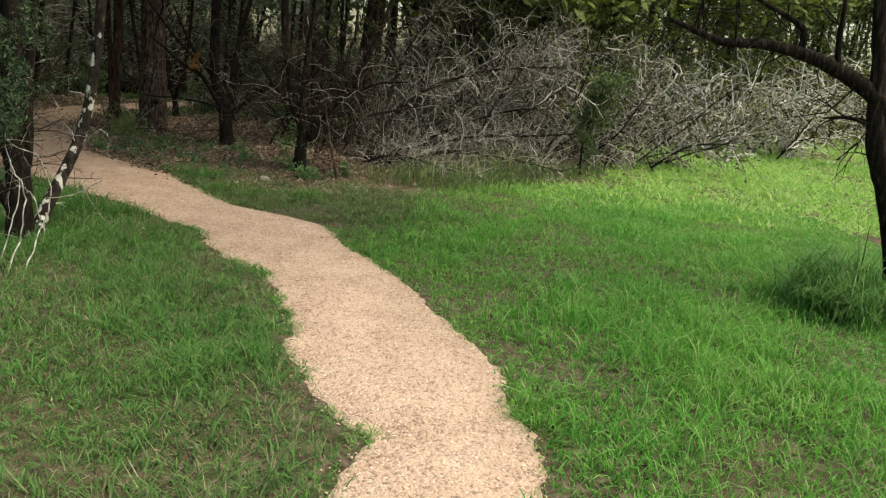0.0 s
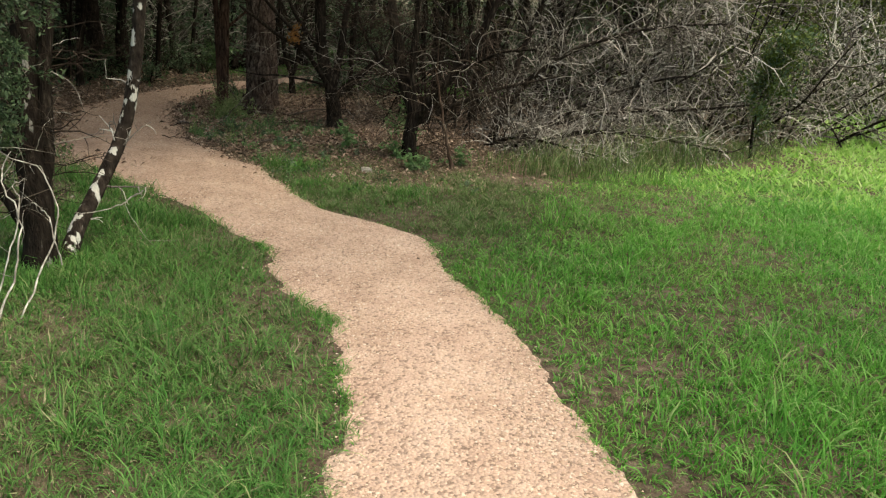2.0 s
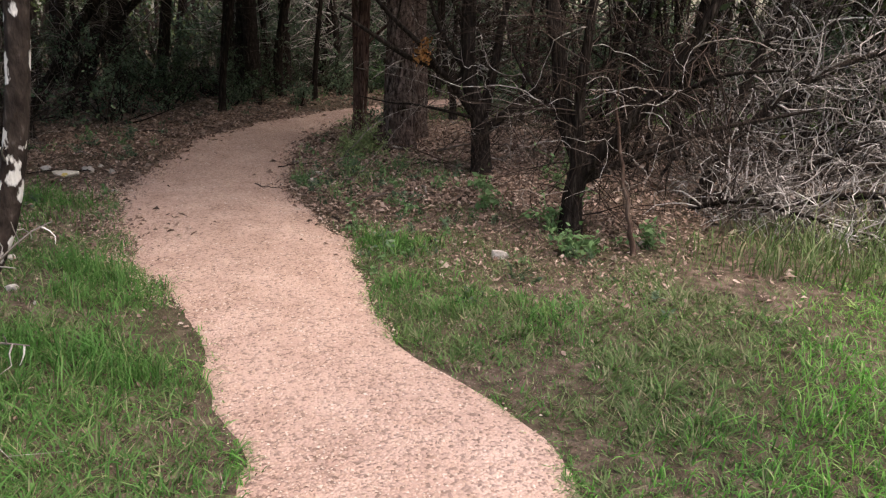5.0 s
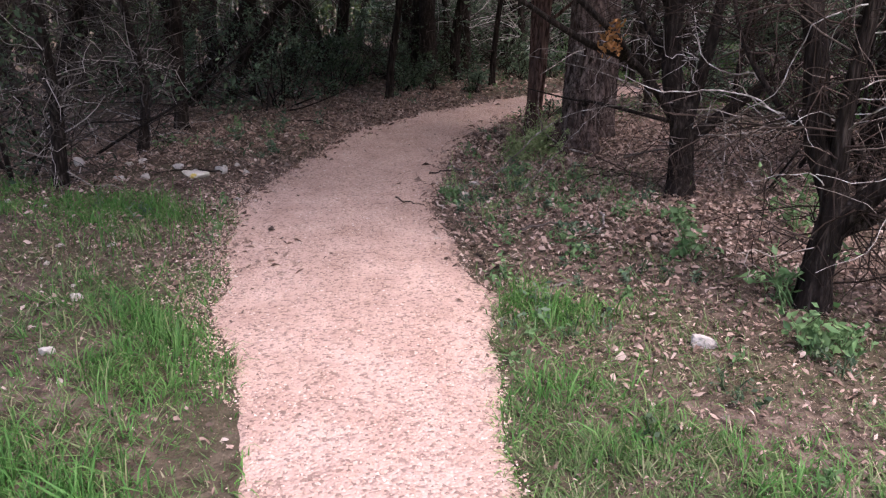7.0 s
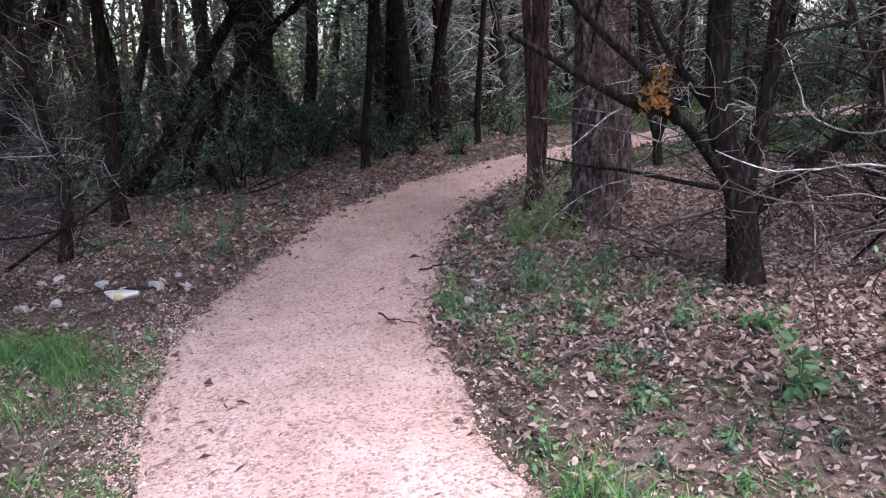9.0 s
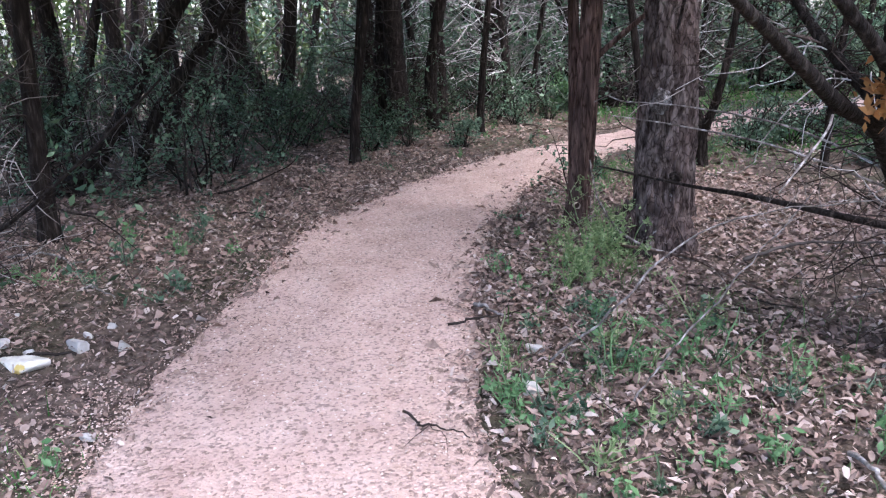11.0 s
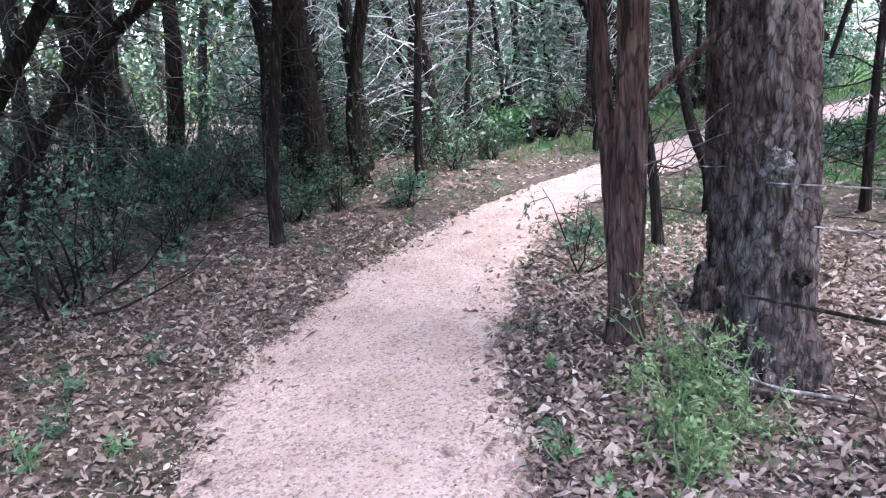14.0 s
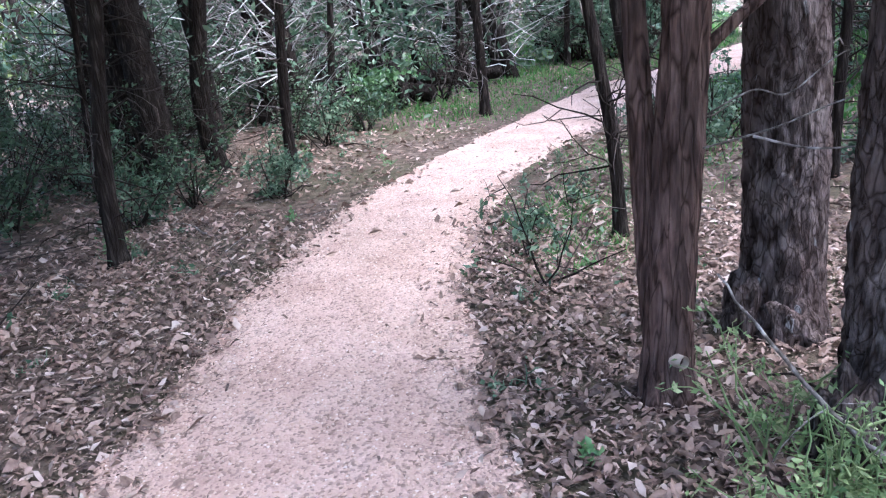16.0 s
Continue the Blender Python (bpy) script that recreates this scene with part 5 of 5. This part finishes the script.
log((-9.9, 20.7, 0.16), (-8.7, 20.5, 0.12), 0.15, "rotting dark fallen log at the wood's edge", 1)
log((-9.6, 21.2, 0.3), (-8.0, 21.9, 0.2), 0.13, "rotting dark fallen log at the wood's edge", 2)
log((-9.4, 20.9, 0.5), (-9.0, 20.0, 0.05), 0.09, "broken log end resting on a pile", 3)
log((-10.6, 20.9, 0.2), (-9.7, 21.5, 0.5), 0.2, "uprooted dark stump with torn roots", 4)
brush("root_tangle", "dark tangle of roots and torn boughs on logs", boughs(14, (-10.2, -8.2, 20.4, 21.8), (0.2, 0, 0.7), 0.9, 112), 113, DARKTWIG, 110, 0.4, (0, 0, -0.05), sub=2, thick=0.012)

# withered orange tuft caught in the juniper's boughs
r = np.random.default_rng(650)
tuft = part("withered_leaves", mesh_of("withered_leaves", *(lambda vt: (vt[0], None, vt[1]))(leaves(r.normal(0, 0.035, (120, 3)) * [1, 1, 1.5], 0.05, r))), ORANGE)
tuft.location = (-3.41, 10.05, 1.24)
tagged(tuft, "tuft of withered orange leaves caught on a bough", "leaves")


# ---------------------------------------------------------------- grass, litter and gravel
def sample(n, box, r):
    return r.uniform(box[0], box[1], n), r.uniform(box[2], box[3], n)


def blades(x, y, z, tall, wide, r, lean=0.5, far=False, way=None):
    """Grass blades arching outwards, two quads and a tip each; far ones are one sliver."""
    n = len(x)
    b = r.uniform(0, 6.283, n) if way is None else way + r.normal(0, 0.75, n)
    a = b + np.pi / 2 + r.normal(0, 0.5, n)
    side = np.stack([np.cos(a), np.sin(a), r.normal(0, 0.25, n)], 1) * (wide / 2)[:, None]
    out = np.stack([np.cos(b), np.sin(b), np.zeros(n)], 1) * (tall * lean * r.uniform(0.2, 1.4, n))[:, None]
    up = np.stack([np.zeros(n), np.zeros(n), tall * np.clip(r.normal(1.0, 0.2, n), 0.4, 1.5)], 1)
    p = np.stack([x, y, z - 0.01], 1)
    if far:
        i = np.arange(n)[:, None] * 3
        return np.stack([p - side, p + side, p + up * r.uniform(0.6, 1.0, n)[:, None] + out], 1).reshape(-1, 3), None, i + [0, 1, 2]
    droop = r.uniform(0.35, 1.0, n)[:, None]
    m, k, t = p + up * 0.6 + out * 0.22, p + up * 0.92 + out * 0.62, p + up * droop + out * 1.1
    v = np.stack([p - side * 0.8, p + side * 0.8, m + side, m - side, k + side * 0.7, k - side * 0.7, t], 1).reshape(-1, 3)
    i = np.arange(n)[:, None] * 7
    return v, np.concatenate([i + [0, 1, 2, 3], i + [3, 2, 4, 5]]), i + [5, 4, 6]


# worn and lush spots of the green: x, y, reach
BARE = [(1.56, 5.92, 0.38), (2.05, 5.45, 0.36), (2.4, 5.9, 0.3), (-1.56, 3.26, 0.28), (-2.24, 4.97, 0.32), (-1.9, 2.5, 0.4), (-2.6, 3.6, 0.35), (2.3, 4.4, 0.25)]
LUSH = [(1.0, 4.5, 0.5), (1.34, 3.85, 0.5), (3.0, 5.2, 0.4), (-0.9, 3.3, 0.35), (-0.75, 2.4, 0.4), (0.75, 2.9, 0.4), (-1.6, 4.4, 0.3)]


def spots_of(spots, x, y):
    return np.max([np.exp(-(((x - a) ** 2 + (y - b) ** 2) / (c * c)) ** 1.5) for a, b, c in spots], 0)


def grass(name, label, box, count, density, tall, wide, mat, seed, lean=0.5, far=False, tussock=0.085):
    r = np.random.default_rng(seed)
    x, y = sample(count, box, r)
    keep = r.random(count) < density(x, y) * (1 - 0.6 * spots_of(BARE, x, y))
    x, y = x[keep], y[keep]
    lush = np.clip(0.7 + 0.25 * smooth_noise(x, y, 1.6, 15) + 0.25 * smooth_noise(x, y, 8, 16), 0.35, 1.3) + 0.4 * spots_of(LUSH, x, y)
    # tussocks: blades draw together at the foot and bend away from its middle
    u, w = np.floor(x / tussock + 0.4 * smooth_noise(x, y, 25, 13)), np.floor(y / tussock + 0.4 * smooth_noise(x, y, 25, 14))
    h1, h2, h3 = [np.abs(np.sin(u * a + w * b + seed) * 43758.5) % 1.0 for a, b in ((12.99, 78.23), (39.35, 11.14), (73.16, 52.24))]
    cx, cy = (u + 0.2 + 0.6 * h1) * tussock, (w + 0.2 + 0.6 * h2) * tussock
    way = np.arctan2(y - cy, x - cx)
    x, y = x + 0.35 * (cx - x), y + 0.35 * (cy - y)
    lush = lush * (0.6 + 0.75 * h3)
    edge = np.clip(0.75 + off_trail(x, y) / 0.3, 0.6, 1)
    h = tall * lush * edge * r.uniform(0.45, 1.25, len(x))
    v, q, t = blades(x, y, height(x, y), h, wide * r.uniform(0.6, 1.3, len(x)), r, lean, far, way)
    ob = part(name, mesh_of(name, v, q, t), mat)
    tagged(ob, label, "grass", kind="stuff")


def near_meadow(x, y):
    bare = np.clip(1.0 + 0.7 * smooth_noise(x, y, 1.8, 17) + 0.6 * smooth_noise(x, y, 5, 19), 0.2, 1)
    shore = np.clip((9.2 - y) / 1.5, 0.25, 1)
    return in_meadow(x, y) * np.maximum(bare, 0.5 * np.exp(-off_trail(x, y) / 0.2)) * np.where(x < 1.5, shore, 1) * (x < 0.66 * y + 0.8)


def verge(x, y):
    """Thin patchy grass between the trail's inner side and the junipers."""
    a, b = trail_edges(y)
    p = np.clip(0.5 + 0.9 * smooth_noise(x, y, 3.0, 18), 0, 1)
    return (x > b + 0.02) * (x < b + 2.6) * (1 - in_meadow(x, y)) * p * np.clip((9.3 - y) / 1.5, 0, 1)


grass("grass", "lush green spring grass of the meadow", (-1.6, 4.6, 1.7, 9.5), 115000, near_meadow, 0.092, 0.0056, GRASS, 801, 1.5)
# The far meadow takes the lit grass colour, as if sun reached it.
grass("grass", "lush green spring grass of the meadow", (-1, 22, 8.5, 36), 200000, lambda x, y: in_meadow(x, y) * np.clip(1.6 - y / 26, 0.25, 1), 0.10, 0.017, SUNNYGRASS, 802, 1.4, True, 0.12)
grass("grass", "coarse pale meadow grass with sunlight put into its colour", (0.5, 15, 8.5, 25), 120000, lambda x, y: in_meadow(x, y) * np.clip((x - 0.8) / 2.0, 0, 1), 0.11, 0.045, SUNNYGRASS, 819, 1.2, True, 0.12)


def outer_green(x, y):
    """The rest of the open grass, beyond what lies near the trail."""
    far = (x > 0.66 * y + 0.6) | (y < 2.0)
    return far * np.maximum(in_meadow(x, y), np.clip((trail_edges(y)[0] - x) / 0.1, 0, 1) * (y < 1.2) * np.clip((x + 7) / 2, 0, 1))


grass("grass", "lush green spring grass of the meadow", (-7, 16, -8, 14), 120000, outer_green, 0.13, 0.036, GRASS, 803, 1.3, True, 0.12)
grass("grass", "patchy dull green grass beside the trail", (-4.6, -0.2, 1.2, 6.4), 90000, lambda x, y: in_left_grass(x, y) * np.clip((x + 5.5) / 2, 0.3, 1), 0.078, 0.0046, MIDGRASS, 804, 1.6)
grass("dry_grass", "flattened dull dry grass among green blades", (-6, -0.2, 0.8, 8.0), 120000, lambda x, y: np.clip(trail_edges(y)[0] - x, 0, 0.2) * 5 * np.clip((8.2 - y) / 2.0, 0, 1) * np.clip((x + 7) / 2, 0, 1), 0.07, 0.009, DRYGRASS, 805, 1.3, True)
grass("dry_grass", "thin dull grass on the trail's inner verge", (-3.5, 0.5, 5.5, 9.6), 150000, lambda x, y: np.clip(verge(x, y) + 0.1 * (off_trail(x, y) > 0.02), 0, 1) * (x > trail_edges(y)[1]), 0.075, 0.009, DRYGRASS, 806, 1.4, True)
def thatch(x, y):
    """Flattened dead grass between the trail and the trees."""
    patch = np.clip(0.35 + 0.9 * smooth_noise(x, y, 2.4, 52), 0, 1)
    inner = (x > trail_edges(y)[1]) * np.clip((y - 6.3) / 0.6, 0, 1) * np.clip((9.2 - y) / 1.0, 0, 1) * (1 - 0.8 * in_meadow(x, y))
    outer = (x < trail_edges(y)[0]) * np.clip((8.4 - y) / 1.0, 0, 1) * 0.7
    return (off_trail(x, y) > 0.02) * np.maximum(inner * np.maximum(patch, 0.35), outer * patch)


grass("dead_thatch", "flattened straw-coloured dead grass", (-6.5, 0.4, 1.5, 9.2), 110000, thatch, 0.035, 0.0065, STRAW, 820, 3.0, True, 0.1)


def fringe(x, y):
    """Blades that hang over the trail's edges beside the green."""
    a, b = trail_edges(y)
    near = np.exp(-(off_trail(x, y) / 0.05) ** 2) * (off_trail(x, y) > -0.035)
    return near * np.clip(0.45 + 0.9 * smooth_noise(x, y, 5.0, 45), 0.08, 1) * np.where(x > b - 0.1, np.clip((8.4 - y) / 1.4, 0, 1), np.clip((7.0 - y) / 1.2, 0, 1))


grass("grass", "long grass blades hanging over the trail's edge", (-3.0, 0.75, 0.8, 8.3), 110000, fringe, 0.068, 0.004, GRASS, 815, 1.9)
grass("grass", "long grass blades hanging over the trail's edge", (-3.3, -0.1, 0.8, 7.0), 100000, fringe, 0.068, 0.004, MIDGRASS, 816, 1.9)
grass("grass", "short dense undergrowth of green grass", (-1.6, 4.6, 1.7, 10.5), 170000, lambda x, y: in_meadow(x, y) * (x < 0.66 * y + 0.8), 0.055, 0.011, GRASS, 812, 1.3, True, 0.05)
grass("grass", "short dense undergrowth of green grass", (-5, -0.2, 0.8, 6.4), 150000, lambda x, y: in_left_grass(x, y), 0.05, 0.009, MIDGRASS, 813, 1.3, True, 0.05)
grass("grass", "patchy dull green woodland grass", (-6.5, 0.6, 4.6, 9.2), 150000, lambda x, y: (off_trail(x, y) > 0.0) * np.maximum(np.clip(0.25 + 0.9 * smooth_noise(x, y, 2.8, 41) + 0.6 * smooth_noise(x, y, 8.0, 42), 0, 1), np.clip((7.9 - y) / 0.8, 0, 0.8) * (x > trail_edges(y)[1])) * np.clip((8.9 - y) / 1.2, 0, 1) * (1 - 0.7 * in_meadow(x, y)) * 0.7, 0.07, 0.0085, MIDGRASS, 814, 1.3, True, 0.06)
TUFTS = [(-2.83, 8.55, 0.26), (-3.82, 7.1, 0.35), (-6.0, 8.0, 0.5), (-6.4, 7.8, 0.4), (-5.6, 7.95, 0.3), (-3.62, 6.97, 0.3), (-3.9, 6.9, 0.3), (-3.0, 6.3, 0.3), (-3.3, 6.2, 0.3), (-2.0, 7.75, 0.3), (-1.7, 7.7, 0.35), (-4.2, 7.15, 0.18), (-2.3, 7.95, 0.2),
         (-5.0, 7.2, 0.15), (-6.9, 7.6, 0.4), (-4.9, 10.3, 0.06)]


def tufty(x, y):
    return np.max([np.exp(-(((x - a) / s) ** 2 + ((y - b) / (s * 0.7)) ** 2)) for a, b, s in TUFTS], 0) * np.clip(0.55 + 0.9 * smooth_noise(x, y, 7.0, 49), 0.05, 1) * (off_trail(x, y) > 0)


grass("dry_grass", "thin weedy grass growing through litter", (-5.2, -3.0, 9.4, 11.8), 1500, lambda x, y: (off_trail(x, y) > 0.05) * np.exp(-(((x + 4.1) / 0.7) ** 2 + ((y - 10.6) / 0.8) ** 2)), 0.13, 0.005, DRYGRASS, 811, 0.9)
grass("grass", "thin dull grass at the trail's inner edge", (-6.8, -4.6, 13.4, 17.4), 14000, lambda x, y: (off_trail(x, y) > 0.02) * np.maximum(np.exp(-(((x + 6.05) / 0.45) ** 2 + ((y - 14.7) / 0.7) ** 2)), np.exp(-(((x + 5.6) / 0.6) ** 2 + ((y - 16.2) / 0.8) ** 2))), 0.10, 0.010, MIDGRASS, 817, 1.2, True, 0.08)
grass("grass_tufts", "thick green grass tufts in leaf litter", (-7.6, -1.2, 5.8, 10.5), 170000, tufty, 0.125, 0.005, MIDGRASS, 807, 1.1)
grass("grass", "short green grass in a woodland clearing", (-12, -3, 17.3, 36), 120000, lambda x, y: np.clip((trail_edges(y)[0] - x) / 0.2, 0, 1) * np.clip((y - 18) / 1.5, 0, 1) * np.where(y < 24, np.clip((x + 9.4) / 0.8, 0, 1), 1), 0.10, 0.018, MIDGRASS, 808, 0.5, True)
grass("grass", "short green grass in a woodland clearing", (-5.6, 2, 16.5, 30), 90000, lambda x, y: np.clip((x - trail_edges(y)[1]) / 0.4, 0, 1) * np.clip((y - 15.5) / 2, 0, 1), 0.13, 0.028, MIDGRASS, 809, 0.5, True)
grass("grass_tufts", "long dark green grass clump bending over", (2.2, 3.9, 4.5, 6.2), 16000, lambda x, y: np.exp(-(((x - 3.0) / 0.45) ** 2 + ((y - 5.25) / 0.4) ** 2) ** 2), 0.30, 0.008, MIDGRASS, 818, 1.2, False, 0.16)
grass("dry_grass", "pale straw stalks under the brush", (-1.5, 2.4, 9.0, 12.5), 9000, lambda x, y: np.clip(1.2 - np.abs(x - np.interp(y, MEADOW_Y, MEADOW_X)) / 0.9, 0, 1), 0.32, 0.006, DRYGRASS, 810, 0.9)


def litter(label, box, count, density, size, seed, lift=0.012, full=False, mat=LITTER):
    r = np.random.default_rng(seed)
    x, y = sample(count, box, r)
    keep = r.random(count) < density(x, y)
    x, y = x[keep], y[keep]
    n = len(x)
    z = height(x, y) + r.uniform(0.002, lift * 2, n)
    a, s = r.uniform(0, 6.283, n), size * np.clip(0.5 + (y - 7) / 8, 0.5, 1) * np.clip(np.exp(r.normal(-0.05, 0.38, n)), 0.3, 1.65)
    d = np.stack([np.cos(a), np.sin(a), r.normal(0, 0.4, n)], 1) * (s / 2)[:, None]
    w = np.stack([-np.sin(a), np.cos(a), r.normal(0, 0.55, n)], 1) * (s * r.uniform(0.11, 0.24, n))[:, None]
    c = np.stack([x, y, np.maximum(z, trail_height(x, y) * (off_trail(x, y) < 0) + z * 0.3)], 1)
    curl = np.stack([np.zeros(n), np.zeros(n), s * r.uniform(0.0, 0.34, n)], 1)
    k = 4
    if full:
        k = 6
        v = np.stack([c - d, c - d * 0.45 - w * 0.8 + curl * 0.6, c + d * 0.35 - w + curl, c + d, c + d * 0.35 + w * 0.9 + curl * 0.7, c - d * 0.45 + w * 0.8 + curl * 0.3], 1).reshape(-1, 3)
    else:
        v = np.stack([c - d, c - d * 0.1 - w + curl, c + d, c - d * 0.1 + w + curl * 0.7], 1).reshape(-1, 3)
    v[:, 2] = np.maximum(v[:, 2], np.repeat(z, k) - 0.004)
    i = np.arange(n)[:, None] * k
    t = np.concatenate([i + [0, 1, 5], i + [1, 2, 4], i + [1, 4, 5], i + [2, 3, 4]] if full else [i + [0, 1, 2], i + [0, 2, 3]])
    ob = part("leaf_litter", mesh_of("leaf_litter", v, tris=t), mat)
    tagged(ob, label, "leaves", kind="stuff")


def wooded(x, y):
    away = off_trail(x, y)
    thick = np.clip(0.85 + 0.4 * smooth_noise(x, y, 2.2, 20), 0.5, 1)
    inner = np.where(x > trail_edges(y)[1], np.clip((y - 7.0) / 1.5, 0.4, 1), 1)
    return (1 - in_meadow(x, y)) * np.where(x < trail_edges(y)[0], np.clip((y - 6.3) / 1.8, 0.1, 1), np.clip((y - 7.0) / 2.6, 0.05, 1)) * inner * thick * np.clip(np.exp(away / 0.07), 0, 1) * np.where((y > 18.2) & (x > -9.4) & (x < -4), 0.12, 1) * np.clip(1.25 - away / 7, 0.15, 1)


litter("dry brown and tan fallen leaves covering the woodland floor", (-10, -1, 5.8, 15), 105000, wooded, 0.039, 901, full=True)
litter("dry brown and tan fallen leaves covering the woodland floor", (-15, 3, 8, 24), 80000, wooded, 0.06, 902)
litter("dry brown and tan leaves drifted round the old boles", (-6.6, -2.0, 9.6, 14.5), 24000, lambda x, y: (x > trail_edges(y)[1] + 0.03) * np.clip(0.7 + 0.5 * smooth_noise(x, y, 2.5, 50), 0.2, 1), 0.042, 909, 0.016, True)
litter("crumbled bits of brown leaves and bark", (-9, -1.0, 5.8, 14), 100000, lambda x, y: np.maximum(np.maximum(wooded(x, y), 0.75 * (off_trail(x, y) > 0.02) * np.clip((y - 6.6) / 0.8, 0, 1) * (x > -8.5) * (y < 10.5) * (1 - in_meadow(x, y))), 0.3 * np.exp(-np.abs(off_trail(x, y) - 0.03) / 0.10) * (y > 6.2)), 0.02, 905)
litter("crumbs of straw and bark between the grass", (-6, 0.8, 3.0, 9), 60000, lambda x, y: 0.6 * (off_trail(x, y) > 0) * (1 - 0.8 * in_meadow(x, y)), 0.015, 906)
litter("dry brown leaves under the trees", (-18, -3.5, -6, 8.5), 45000, lambda x, y: np.clip((-4.0 - x) / 1.5, 0, 1) * np.clip(1.3 - off_trail(x, y) / 16, 0.2, 1), 0.07, 907)
litter("reddish brown bark crumbs along the trail's rim", (-7.5, 1.0, 1.5, 12.5), 190000, lambda x, y: np.exp(-((off_trail(x, y) - 0.01) / 0.055) ** 2) * np.maximum(np.clip(0.35 + 0.8 * smooth_noise(x, y, 3.0, 48), 0.03, 1), np.exp(-((y - 5.75) / 0.5) ** 2) * (x < trail_edges(y)[0])), 0.016, 908, mat=MULCH)
litter("scattered dry leaves among the grass", (-5, 1.5, 2.0, 8.6), 1400, lambda x, y: (off_trail(x, y) > 0.0) * (1 - 0.9 * in_meadow(x, y)), 0.035, 903)
litter("few dry leaves dropped on the gravel", (-8, 0.6, 1.5, 18), 26000, lambda x, y: (off_trail(x, y) < 0) * np.clip(0.2 + np.exp(off_trail(x, y) / 0.12), 0, 1) * np.clip((y + 1) / 9, 0.15, 1), 0.015, 904, 0.018)


def gravel(count, seed, spill=False):
    r = np.random.default_rng(seed)
    y = 0.8 + 15.0 * r.random(count) ** 1.15
    a, b = trail_edges(y)
    x = a + (b - a) * r.uniform(0.01, 0.99, count)
    far = r.random(count) < np.where(y > 7.2, np.where(y < 9, 0.16, 0.06), 0.015)
    out = np.where((y > 7.2) & (y < 9), 0.18, 0.05)
    x = np.where(far, np.where(r.random(count) < 0.6, a - np.abs(r.normal(0, 1, count)) * out, b + np.abs(r.normal(0, 0.035, count))), x)
    s = np.abs(r.normal(0.0, 0.003, count)) + 0.0028
    if spill:
        y = r.uniform(7.0, 9.2, count)
        a, b = trail_edges(y)
        x = a + 0.05 - np.abs(r.normal(0, 0.30, count))
        s = s * r.uniform(0.7, 1.3, count)
    m = np.array([[1, 0.2, 0], [-0.6, 0.9, 0], [-0.5, -0.8, 0], [0, 0, 0.65]])
    t = r.uniform(0, 6.283, count)
    rot = np.stack([np.stack([np.cos(t), -np.sin(t)], 1), np.stack([np.sin(t), np.cos(t)], 1)], 1)
    v = np.repeat(m[None], count, 0) * r.uniform(0.7, 1.35, (count, 4, 1)) * s[:, None, None]
    v[:, :, :2] = np.einsum("nij,nkj->nki", rot, v[:, :, :2])
    v += np.stack([x, y, np.where(off_trail(x, y) < 0, trail_height(x, y), height(x, y) + 0.006) + 0.0015], 1)[:, None]
    i = np.arange(count)[:, None] * 4
    ob = part("loose_gravel", mesh_of("loose_gravel", v.reshape(-1, 3), tris=np.concatenate([i + [0, 1, 3], i + [1, 2, 3], i + [2, 0, 3]])), PEBBLE)
    tagged(ob, "loose pinkish and tan gravel chips", "gravel", kind="stuff")


gravel(64000, 950)
gravel(4500, 951, spill=True)
